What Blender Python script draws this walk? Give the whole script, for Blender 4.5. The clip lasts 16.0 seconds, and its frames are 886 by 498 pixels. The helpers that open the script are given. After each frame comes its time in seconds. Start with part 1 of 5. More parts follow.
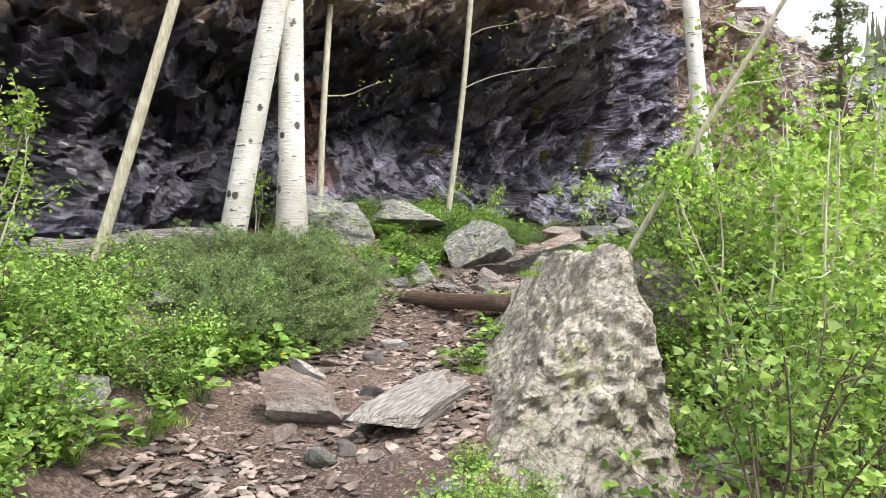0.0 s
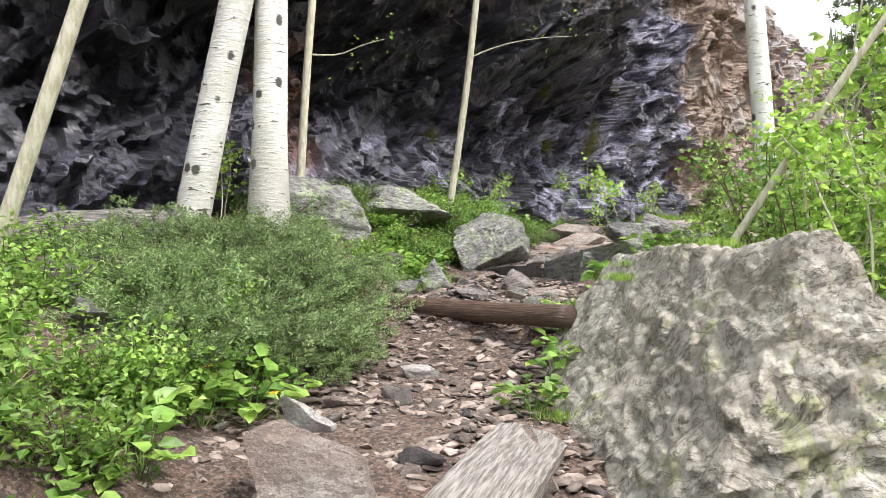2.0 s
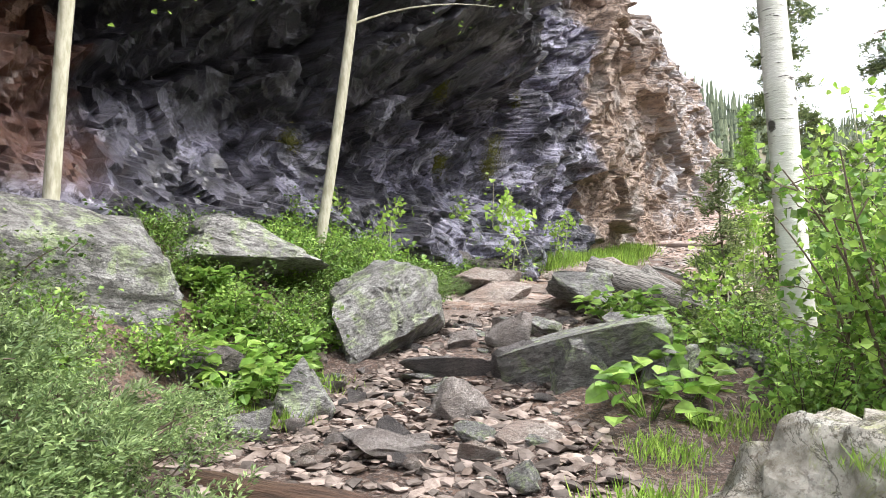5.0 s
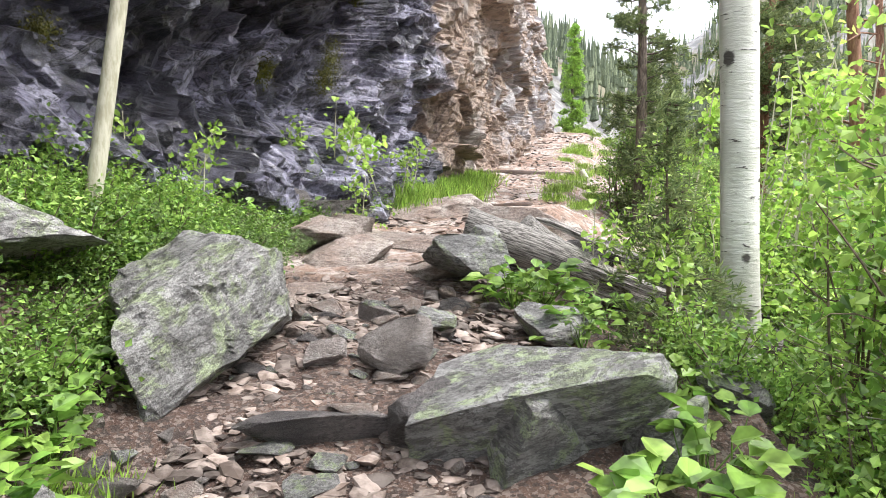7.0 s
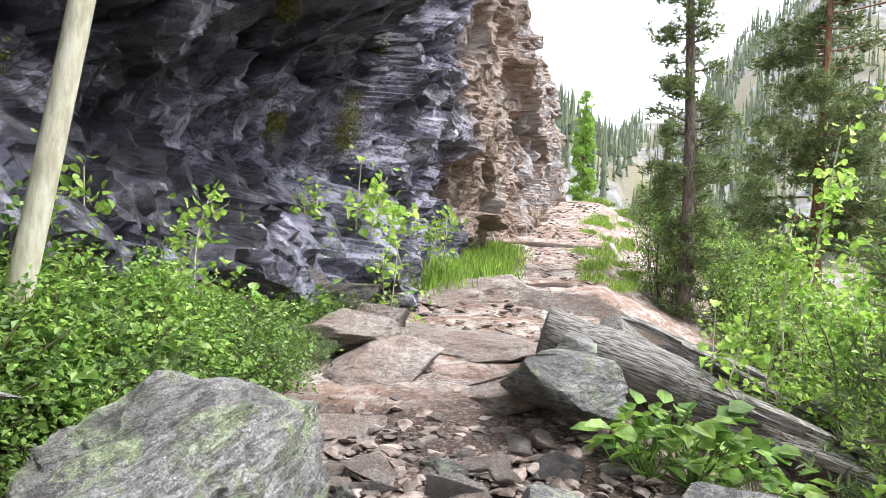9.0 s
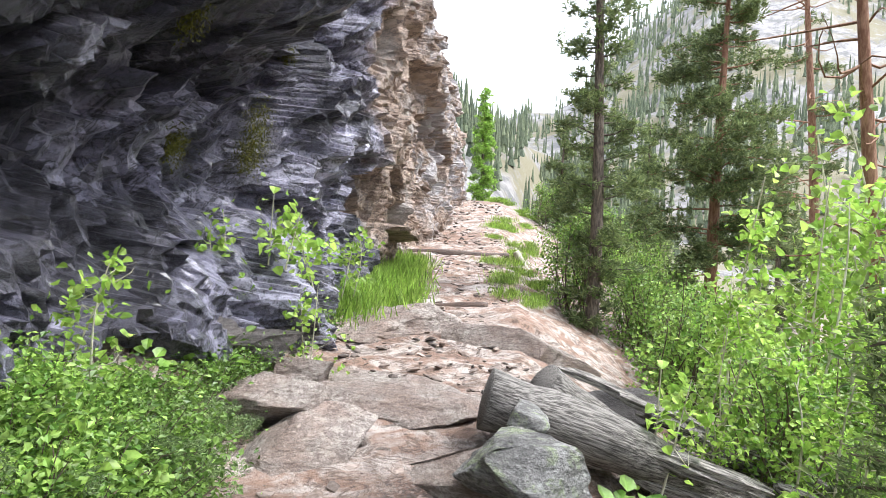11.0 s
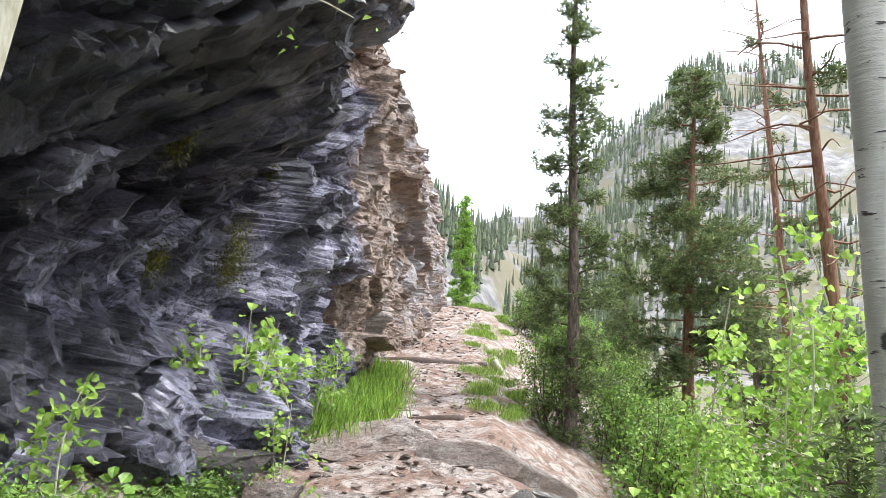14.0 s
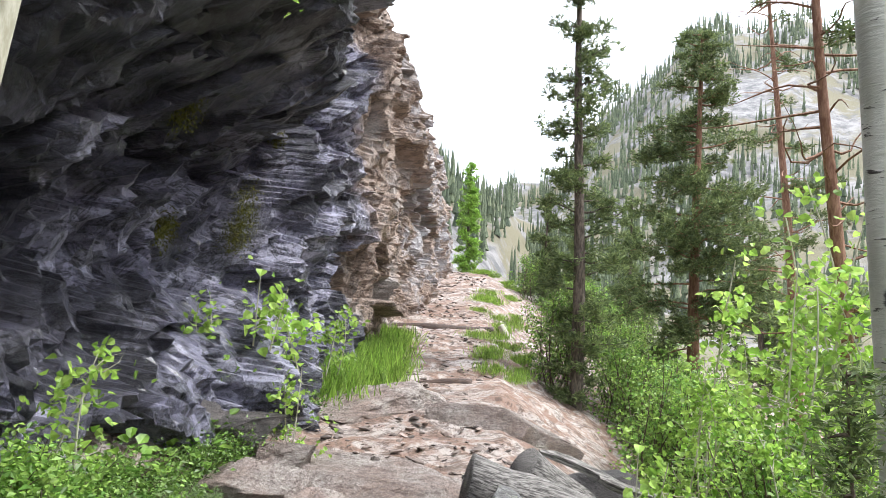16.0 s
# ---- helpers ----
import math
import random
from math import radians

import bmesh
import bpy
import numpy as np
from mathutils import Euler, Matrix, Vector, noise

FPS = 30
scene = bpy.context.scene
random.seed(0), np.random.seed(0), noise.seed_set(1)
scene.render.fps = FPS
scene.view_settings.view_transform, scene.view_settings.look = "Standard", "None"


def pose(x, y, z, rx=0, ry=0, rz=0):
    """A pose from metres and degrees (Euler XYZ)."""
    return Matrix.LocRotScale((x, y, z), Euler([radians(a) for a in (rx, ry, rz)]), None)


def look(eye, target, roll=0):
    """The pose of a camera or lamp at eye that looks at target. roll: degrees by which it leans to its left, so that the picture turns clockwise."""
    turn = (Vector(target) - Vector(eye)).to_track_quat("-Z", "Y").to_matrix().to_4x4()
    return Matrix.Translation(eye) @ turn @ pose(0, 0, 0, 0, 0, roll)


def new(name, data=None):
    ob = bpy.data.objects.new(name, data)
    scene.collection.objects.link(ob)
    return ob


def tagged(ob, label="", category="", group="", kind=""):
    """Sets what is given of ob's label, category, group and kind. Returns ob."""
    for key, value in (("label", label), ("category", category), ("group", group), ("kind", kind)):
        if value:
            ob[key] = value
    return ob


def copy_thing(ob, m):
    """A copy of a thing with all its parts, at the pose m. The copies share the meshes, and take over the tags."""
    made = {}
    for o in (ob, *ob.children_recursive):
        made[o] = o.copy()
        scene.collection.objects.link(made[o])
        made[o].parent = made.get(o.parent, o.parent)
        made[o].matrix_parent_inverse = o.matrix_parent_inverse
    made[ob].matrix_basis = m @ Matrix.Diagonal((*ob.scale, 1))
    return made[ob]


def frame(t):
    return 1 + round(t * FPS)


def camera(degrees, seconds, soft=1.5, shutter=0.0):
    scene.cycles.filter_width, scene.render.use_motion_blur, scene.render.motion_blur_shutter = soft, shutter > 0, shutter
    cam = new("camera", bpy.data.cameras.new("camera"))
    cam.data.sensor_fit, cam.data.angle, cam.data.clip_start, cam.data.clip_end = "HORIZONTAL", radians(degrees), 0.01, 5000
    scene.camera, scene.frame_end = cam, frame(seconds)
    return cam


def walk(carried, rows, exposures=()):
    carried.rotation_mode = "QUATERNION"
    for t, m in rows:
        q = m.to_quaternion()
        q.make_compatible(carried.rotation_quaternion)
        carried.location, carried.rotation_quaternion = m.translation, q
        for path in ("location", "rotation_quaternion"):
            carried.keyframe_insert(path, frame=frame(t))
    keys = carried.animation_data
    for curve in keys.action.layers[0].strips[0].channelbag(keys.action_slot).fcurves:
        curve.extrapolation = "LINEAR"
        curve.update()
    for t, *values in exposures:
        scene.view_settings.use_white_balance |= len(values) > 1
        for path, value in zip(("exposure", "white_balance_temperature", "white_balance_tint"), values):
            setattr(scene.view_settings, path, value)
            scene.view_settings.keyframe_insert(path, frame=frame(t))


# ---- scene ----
cam = camera(64.4, 16.0, soft=0.8)
PATH = [
    (0, (0.000, 0.000, 1.500), (-0.380, 1.963, 1.489), -1.1),
    (0.5, (-0.241, 0.353, 1.468), (-0.554, 2.328, 1.471), -0.6),
    (1, (-0.452, 0.797, 1.365), (-0.707, 2.780, 1.373), 0.2),
    (1.5, (-0.726, 1.275, 1.378), (-0.989, 3.258, 1.410), -0.3),
    (2, (-0.993, 1.715, 1.416), (-1.243, 3.699, 1.415), -0.2),
    (2.5, (-1.085, 2.290, 1.442), (-1.288, 4.279, 1.387), -0.6),
    (3, (-1.246, 2.839, 1.476), (-1.478, 4.826, 1.475), -0.8),
    (3.5, (-1.349, 3.363, 1.569), (-1.552, 5.353, 1.595), 0.2),
    (4, (-1.412, 3.988, 1.641), (-1.542, 5.983, 1.696), -0.2),
    (4.5, (-1.601, 4.501, 1.726), (-1.663, 6.498, 1.814), -1.0),
    (5, (-1.560, 4.965, 1.783), (-1.386, 6.956, 1.844), -0.3),
    (5.2, (-1.525, 5.160, 1.864), (-1.269, 7.143, 1.908), 0.6),
    (7.3, (-1.621, 7.077, 2.163), (-0.922, 8.940, 1.955), 0.8),
    (7.5, (-1.624, 7.269, 2.153), (-0.961, 9.150, 2.000), 1.1),
    (8, (-1.675, 7.684, 2.236), (-1.017, 9.573, 2.203), 1.9),
    (8.5, (-1.603, 8.069, 2.264), (-0.873, 9.931, 2.292), 2.9),
    (9, (-1.589, 8.406, 2.307), (-0.870, 10.272, 2.288), 2.5),
    (9.5, (-1.610, 8.808, 2.403), (-0.794, 10.631, 2.308), 1.2),
    (9.7, (-1.554, 8.926, 2.542), (-0.655, 10.710, 2.449), 0.7),
    (11.8, (-1.765, 8.804, 2.762), (-0.762, 10.534, 2.737), 2.5),
    (12, (-1.764, 8.783, 2.777), (-0.767, 10.517, 2.779), 2.6),
    (12.5, (-1.742, 8.811, 2.866), (-0.749, 10.538, 3.045), 2.8),
    (13, (-1.720, 8.788, 2.881), (-0.719, 10.496, 3.166), 2.9),
    (13.5, (-1.714, 8.774, 2.865), (-0.699, 10.476, 3.135), 3.0),
    (14, (-1.722, 8.762, 2.879), (-0.699, 10.464, 3.120), 3.0),
    (14.5, (-1.734, 8.746, 2.861), (-0.707, 10.449, 3.071), 2.8),
    (15, (-1.725, 8.736, 2.863), (-0.701, 10.444, 3.050), 2.5),
    (15.5, (-1.735, 8.734, 2.866), (-0.711, 10.444, 3.027), 2.4),
    (16, (-1.747, 8.736, 2.852), (-0.729, 10.451, 3.000), 2.5),
]
walk(cam, [(t, look(eye, target, roll)) for t, eye, target, roll in PATH], exposures=[(0, 0.98, 6500, 10), (3, 1.1, 6400, 10), (5, 1.2, 6400, 10), (9, 1.27, 6200, 10), (12.5, 1.18, 6100, 9), (15, 1.0, 6100, 9), (16, 1.0, 6100, 9)])

# world and light: bright overcast
world = bpy.data.worlds.new("sky")
scene.world = world
world.use_nodes = True
wn, wl = world.node_tree.nodes, world.node_tree.links
sky = wn.new("ShaderNodeTexSky")
sky.sky_type = "NISHITA"
sky.sun_disc = False
sky.sun_elevation, sky.sun_rotation = radians(58), radians(115)
sky.air_density, sky.dust_density = 1.0, 6.0
cloud = wn.new("ShaderNodeMix")
cloud.data_type = "RGBA"
cloud.inputs[0].default_value = 0.75
cloud.inputs[7].default_value = (13.0, 13.3, 14.0, 1)
wl.new(sky.outputs[0], cloud.inputs[6])
wl.new(cloud.outputs[2], wn["Background"].inputs[0])
wn["Background"].inputs[1].default_value = 0.12
sun_data = bpy.data.lights.new("sun", "SUN")
sun_data.energy, sun_data.angle, sun_data.color = 2.6, radians(16), (1, 0.96, 0.9)
sun = new("sun", sun_data)
sun.matrix_world = look((0, 0, 20), (0 - 6.5 * 0.9, 6.5 * 0.42, 20 - 11.5))

# ---- numeric helpers ----
rng = np.random.default_rng(7)


def hashed(i, j, k, seed):
    n = (i.astype(np.int64) * 374761393 + j.astype(np.int64) * 668265263 + k.astype(np.int64) * 2147483647 + seed * 1274126177) & 0xFFFFFFFF
    n = ((n ^ (n >> 13)) * 1274126177) & 0xFFFFFFFF
    n = ((n ^ (n >> 16)) * 2246822519) & 0xFFFFFFFF
    return ((n ^ (n >> 15)) & 0xFFFFFF) / float(0xFFFFFF)


def vnoise(p, scale=1.0, seed=0):
    """Smooth value noise, 0 to 1, at the points p (N, 3)."""
    q = np.asarray(p, float) * scale
    f = np.floor(q)
    r = q - f
    r = r * r * (3 - 2 * r)
    i, j, k = f[:, 0], f[:, 1], f[:, 2]
    out = np.zeros(len(q))
    for a in (0, 1):
        for b in (0, 1):
            for c in (0, 1):
                w = (r[:, 0] if a else 1 - r[:, 0]) * (r[:, 1] if b else 1 - r[:, 1]) * (r[:, 2] if c else 1 - r[:, 2])
                out += w * hashed(i + a, j + b, k + c, seed)
    return out


def fbm(p, scale=1.0, seed=0, octaves=4):
    out, amp = 0, 0.5
    for o in range(octaves):
        out = out + amp * (vnoise(p, scale * 2.03 ** o, seed + o) - 0.5)
        amp *= 0.5
    return out


def blocks(p, scale=1.0, seed=0):
    """A value for each block of a broken, blocky rock, tilted within the block."""
    q = np.asarray(p, float) * scale
    f = np.floor(q)
    best = np.full(len(q), 1e9)
    val = np.zeros(len(q))
    for a in (-1, 0, 1):
        for b in (-1, 0, 1):
            for c in (-1, 0, 1):
                i, j, k = f[:, 0] + a, f[:, 1] + b, f[:, 2] + c
                dx = i + hashed(i, j, k, seed) - q[:, 0]
                dy = j + hashed(i, j, k, seed + 1) - q[:, 1]
                dz = k + hashed(i, j, k, seed + 2) - q[:, 2]
                d = dx * dx + dy * dy + dz * dz
                v = hashed(i, j, k, seed + 3) + 0.7 * (dx * (hashed(i, j, k, seed + 4) - 0.5) + dy * (hashed(i, j, k, seed + 5) - 0.5) + dz * (hashed(i, j, k, seed + 6) - 0.5))
                hit = d < best
                best = np.where(hit, d, best)
                val = np.where(hit, v, val)
    return val


def knobs(p, scale=1.0, seed=0):
    """Distance to the nearest scattered point: rounded knobs with creases between them."""
    q = np.asarray(p, float) * scale
    f = np.floor(q)
    best = np.full(len(q), 1e9)
    for a in (-1, 0, 1):
        for b in (-1, 0, 1):
            for c in (-1, 0, 1):
                i, j, k = f[:, 0] + a, f[:, 1] + b, f[:, 2] + c
                d = (i + hashed(i, j, k, seed) - q[:, 0]) ** 2 + (j + hashed(i, j, k, seed + 1) - q[:, 1]) ** 2 + (k + hashed(i, j, k, seed + 2) - q[:, 2]) ** 2
                best = np.minimum(best, d)
    return np.sqrt(best)


def np_mesh(name, verts, faces, mat, smooth=False):
    me = bpy.data.meshes.new(name)
    v = np.asarray(verts, dtype=np.float32)
    f = np.asarray(faces, dtype=np.int32)
    me.vertices.add(len(v))
    me.vertices.foreach_set("co", v.ravel())
    n = f.shape[1]
    me.loops.add(f.size)
    me.loops.foreach_set("vertex_index", f.ravel())
    me.polygons.add(len(f))
    me.polygons.foreach_set("loop_start", np.arange(0, f.size, n, dtype=np.int32))
    me.polygons.foreach_set("use_smooth", np.full(len(f), smooth))
    me.update(calc_edges=True)
    me.validate()
    if mat:
        me.materials.append(mat)
    return me


def np_part(name, verts, faces, mat, parent=None, label="", smooth=False):
    ob = new(name, np_mesh(name, verts, faces, mat, smooth))
    ob.parent = parent
    return tagged(ob, label) if label else ob


def grid_faces(nu, nv):
    a = (np.arange(nu - 1)[:, None] * nv + np.arange(nv - 1)[None, :]).ravel()
    return np.stack([a, a + nv, a + nv + 1, a + 1], 1)


# ---- the lie of the land ----
TRAIL = [(0.6, -6, -0.6), (0.2, -2, -0.15), (-0.5, 1, 0.02), (-1.6, 3.6, 0.16), (-1.75, 5, 0.36), (-1.7, 6.5, 0.5), (-1.65, 7.25, 0.72),
         (-1.6, 7.6, 0.92), (-1.4, 9, 1.02), (-0.5, 11.3, 1.3), (0.1, 12.8, 1.48), (1.9, 15.5, 1.72), (3.15, 17.2, 1.75), (5.4, 21, 2.3), (9.9, 27.6, 3.75), (14, 33, 4.1), (24, 46, 4.5)]


def on_trail(x, y):
    """Height of the trail at its nearest point, and the distance from it (left is minus)."""
    best = np.full(np.shape(x), 1e9)
    zz, side, yy = np.zeros(np.shape(x)), np.zeros(np.shape(x)), np.zeros(np.shape(x))
    for (ax, ay, az), (bx, by, bz) in zip(TRAIL, TRAIL[1:]):
        ux, uy = bx - ax, by - ay
        ll = ux * ux + uy * uy
        t = np.clip(((x - ax) * ux + (y - ay) * uy) / ll, 0, 1)
        dx, dy = x - ax - t * ux, y - ay - t * uy
        d = np.hypot(dx, dy)
        s = np.where(ux * dy - uy * dx > 0, -1, 1)
        hit = d < best
        best = np.where(hit, d, best)
        side = np.where(hit, s * d, side)
        zz = np.where(hit, az + t * (bz - az), zz)
        yy = np.where(hit, ay + t * uy, yy)
    return zz, side, yy


def ramp(v, a, b):
    t = np.clip((v - a) / (b - a), 0, 1)
    return t * t * (3 - 2 * t)


def land(x, y):
    x, y = np.asarray(x, float), np.asarray(y, float)
    z0, w, yt = on_trail(x, y)
    left = 0.95 * ramp(-w, 0.6, 2.4) * ramp(yt, -3, 2) * (1 - 0.28 * ramp(yt, 9.5, 13)) * (1 - 0.5 * ramp(yt, 15, 20)) * (1 - 0.3 * ramp(yt, 3, 5) * (1 - ramp(yt, 7.4, 8.6)))
    # the slope falls off beside the trail, steeper further on
    edge = 1.0 + 0.9 * ramp(yt, 3, 7) * (1 - ramp(yt, 10, 12))
    r = np.clip(w - edge, 0, None)
    right = -np.minimum(0.55 * r, 2.0 + 0.13 * r)
    z = z0 + left + right
    # behind the cliff the hill goes on up
    n = (x + 5.5) * 0.786 - (y - 8.5) * 0.618
    z = z + 0.75 * np.clip(-n - 1.2, 0, 14) * ramp(-n, 1.2, 3)
    far = np.hypot(x - 0, y - 8)
    z = np.maximum(z, -9 + 0 * z)
    # valley and the mountain beyond it
    ang = np.degrees(np.arctan2(x + 1.7, y - 8.7))
    peak = 0.155 + 0.2 * ramp(ang, 36, 52) - 0.02 * ramp(ang, 58, 75) + 0.012 * np.sin(ang * 0.9) + 0.007 * np.sin(ang * 2.3 + 1)
    rise = ramp(far, 45, 260)
    mount = peak * 260 * rise
    z = np.where(far > 45, z * (1 - rise) + mount, z)
    return z


def ground_z(x, y):
    return float(land(np.array([x]), np.array([y]))[0])


# ---- materials ----
class Nodes:
    """Short hand for building a material."""

    def __init__(self, name):
        self.mat = bpy.data.materials.new(name)
        self.mat.use_nodes = True
        self.n, self.l = self.mat.node_tree.nodes, self.mat.node_tree.links
        self.bsdf = self.n["Principled BSDF"]
        self.pos = self.n.new("ShaderNodeTexCoord").outputs["Object"]

    def link(self, a, b):
        self.l.new(a, b)

    def world_pos(self):
        self.pos = self.n.new("ShaderNodeNewGeometry").outputs["Position"]

    def noise(self, scale, detail=6, rough=0.6, stretch=None, distort=0.0):
        t = self.n.new("ShaderNodeTexNoise")
        t.inputs["Scale"].default_value, t.inputs["Detail"].default_value = scale, detail
        t.inputs["Roughness"].default_value, t.inputs["Distortion"].default_value = rough, distort
        if stretch:
            m = self.n.new("ShaderNodeMapping")
            m.inputs["Scale"].default_value = stretch[0]
            m.inputs["Rotation"].default_value = [radians(a) for a in stretch[1]]
            self.link(self.pos, m.inputs[0])
            self.link(m.outputs[0], t.inputs["Vector"])
        else:
            self.link(self.pos, t.inputs["Vector"])
        return t.outputs["Fac"]

    def ramp(self, fac, a, b):
        r = self.n.new("ShaderNodeMapRange")
        r.interpolation_type = "SMOOTHSTEP"
        r.inputs["From Min"].default_value, r.inputs["From Max"].default_value = a, b
        self.link(fac, r.inputs["Value"])
        return r.outputs["Result"]

    def mix(self, fac, a, b):
        m = self.n.new("ShaderNodeMix")
        m.data_type = "RGBA"
        if isinstance(fac, float):
            m.inputs[0].default_value = fac
        else:
            self.link(fac, m.inputs[0])
        for v, s in ((a, m.inputs[6]), (b, m.inputs[7])):
            if isinstance(v, tuple):
                s.default_value = (*v, 1)
            else:
                self.link(v, s)
        return m.outputs[2]

    def math(self, op, a, b=0.0):
        m = self.n.new("ShaderNodeMath")
        m.operation = op
        for v, s in ((a, m.inputs[0]), (b, m.inputs[1])):
            if isinstance(v, (int, float)):
                s.default_value = v
            else:
                self.link(v, s)
        return m.outputs[0]

    def axis(self, i):
        s = self.n.new("ShaderNodeSeparateXYZ")
        self.link(self.pos, s.inputs[0])
        return s.outputs[i]

    def vary(self, col, amount, island=False):
        """Brightness that differs from piece to piece."""
        r = self.n.new("ShaderNodeNewGeometry").outputs["Random Per Island"] if island else self.n.new("ShaderNodeObjectInfo").outputs["Random"]
        h = self.n.new("ShaderNodeHueSaturation")
        self.link(self.math("MULTIPLY_ADD", r, amount), h.inputs["Value"])
        h.inputs["Value"].links[0].from_node.inputs[2].default_value = 1 - amount / 2
        self.link(col, h.inputs["Color"])
        return h.outputs[0]

    def bump(self, height, dist, strength=1.0, after=None):
        b = self.n.new("ShaderNodeBump")
        b.inputs["Distance"].default_value, b.inputs["Strength"].default_value = dist, strength
        self.link(height, b.inputs["Height"])
        if after:
            self.link(after, b.inputs["Normal"])
        return b.outputs[0]

    def cells(self, scale, stretch, warp=0.25):
        """Cells with ragged edges: a random colour for each, and the distance to its middle."""
        m = self.n.new("ShaderNodeMapping")
        m.inputs["Scale"].default_value = stretch[0]
        m.inputs["Rotation"].default_value = [radians(a) for a in stretch[1]]
        self.link(self.pos, m.inputs[0])
        w = self.n.new("ShaderNodeTexNoise")
        w.inputs["Scale"].default_value, w.inputs["Detail"].default_value = scale * 1.3, 4
        self.link(m.outputs[0], w.inputs["Vector"])
        a = self.n.new("ShaderNodeVectorMath")
        a.operation = "MULTIPLY_ADD"
        a.inputs[1].default_value = [warp * 3 / scale] * 3
        self.link(w.outputs["Color"], a.inputs[0])
        self.link(m.outputs[0], a.inputs[2])
        v = self.n.new("ShaderNodeTexVoronoi")
        v.inputs["Scale"].default_value = scale
        self.link(a.outputs[0], v.inputs["Vector"])
        return v.outputs["Color"], v.outputs["Distance"]

    def facets(self, colour, amount, after=None):
        """Turns the normal by a fixed amount within each cell, as on a broken rock face."""
        a = self.n.new("ShaderNodeVectorMath")
        a.operation = "SUBTRACT"
        a.inputs[1].default_value = (0.5, 0.5, 0.5)
        self.link(colour, a.inputs[0])
        b = self.n.new("ShaderNodeVectorMath")
        b.operation = "MULTIPLY_ADD"
        b.inputs[1].default_value = (amount, amount, amount)
        self.link(a.outputs[0], b.inputs[0])
        self.link(after or self.n.new("ShaderNodeNewGeometry").outputs["Normal"], b.inputs[2])
        c = self.n.new("ShaderNodeVectorMath")
        c.operation = "NORMALIZE"
        self.link(b.outputs[0], c.inputs[0])
        return c.outputs[0]

    def part_of(self, colour, i=0):
        sp = self.n.new("ShaderNodeSeparateColor")
        self.link(colour, sp.inputs[0])
        return sp.outputs[i]

    def done(self, col, rough, normal=None):
        self.link(col, self.bsdf.inputs["Base Color"])
        if isinstance(rough, float):
            self.bsdf.inputs["Roughness"].default_value = rough
        else:
            self.link(rough, self.bsdf.inputs["Roughness"])
        if normal:
            self.link(normal, self.bsdf.inputs["Normal"])
        return self.mat


def rock_material(name, base, light, dark, lichen=None, amount=0.5, rough=0.8, scale=1.0, grain=(1, 1, 3), turn=(20, 30, 0)):
    k = Nodes(name)
    big = k.noise(2.2 * scale, 5, 0.6)
    fine = k.noise(16 * scale, 8, 0.7, (grain, turn))
    col = k.mix(k.ramp(big, 0.35, 0.65), base, light)
    col = k.mix(k.ramp(fine, 0.52, 0.68), col, dark)
    speck = k.noise(70 * scale, 3, 0.7)
    col = k.mix(k.math("MULTIPLY", k.ramp(speck, 0.55, 0.75), 0.5), col, light)
    if lichen:
        li = k.noise(5.5 * scale, 7, 0.75, None, 0.6)
        col = k.mix(k.ramp(li, 0.62 - 0.16 * amount, 0.7 - 0.16 * amount), col, lichen)
    col = k.vary(col, 0.35)
    crack = k.noise(4.5 * scale, 9, 0.75, (grain, turn), 1.2)
    line = k.ramp(k.math("ABSOLUTE", k.math("SUBTRACT", crack, 0.5)), 0.0, 0.03)
    col = k.mix(k.math("MULTIPLY", k.math("SUBTRACT", 1.0, line), 0.75), col, dark)
    big_cell, _ = k.cells(5.0 * scale, (grain, turn), 0.3)
    small_cell, _ = k.cells(17.0 * scale, (grain, turn), 0.35)
    tone = k.math("MULTIPLY", k.ramp(k.part_of(small_cell, 1), 0.45, 0.95), 0.6)
    col = k.mix(tone, col, dark)
    grit = k.noise(38 * scale, 5, 0.75, (grain, turn))
    col = k.mix(k.math("MULTIPLY", k.ramp(grit, 0.54, 0.62), 0.65), col, dark)
    col = k.mix(k.math("MULTIPLY", k.ramp(grit, 0.44, 0.36), 0.5), col, light)
    nor = k.facets(big_cell, 0.55)
    nor = k.facets(small_cell, 0.5, nor)
    nor = k.bump(crack, 0.06, 1.0, nor)
    nor = k.bump(fine, 0.035, 1.0, nor)
    nor = k.bump(speck, 0.008, 1.0, nor)
    return k.done(col, rough, nor)


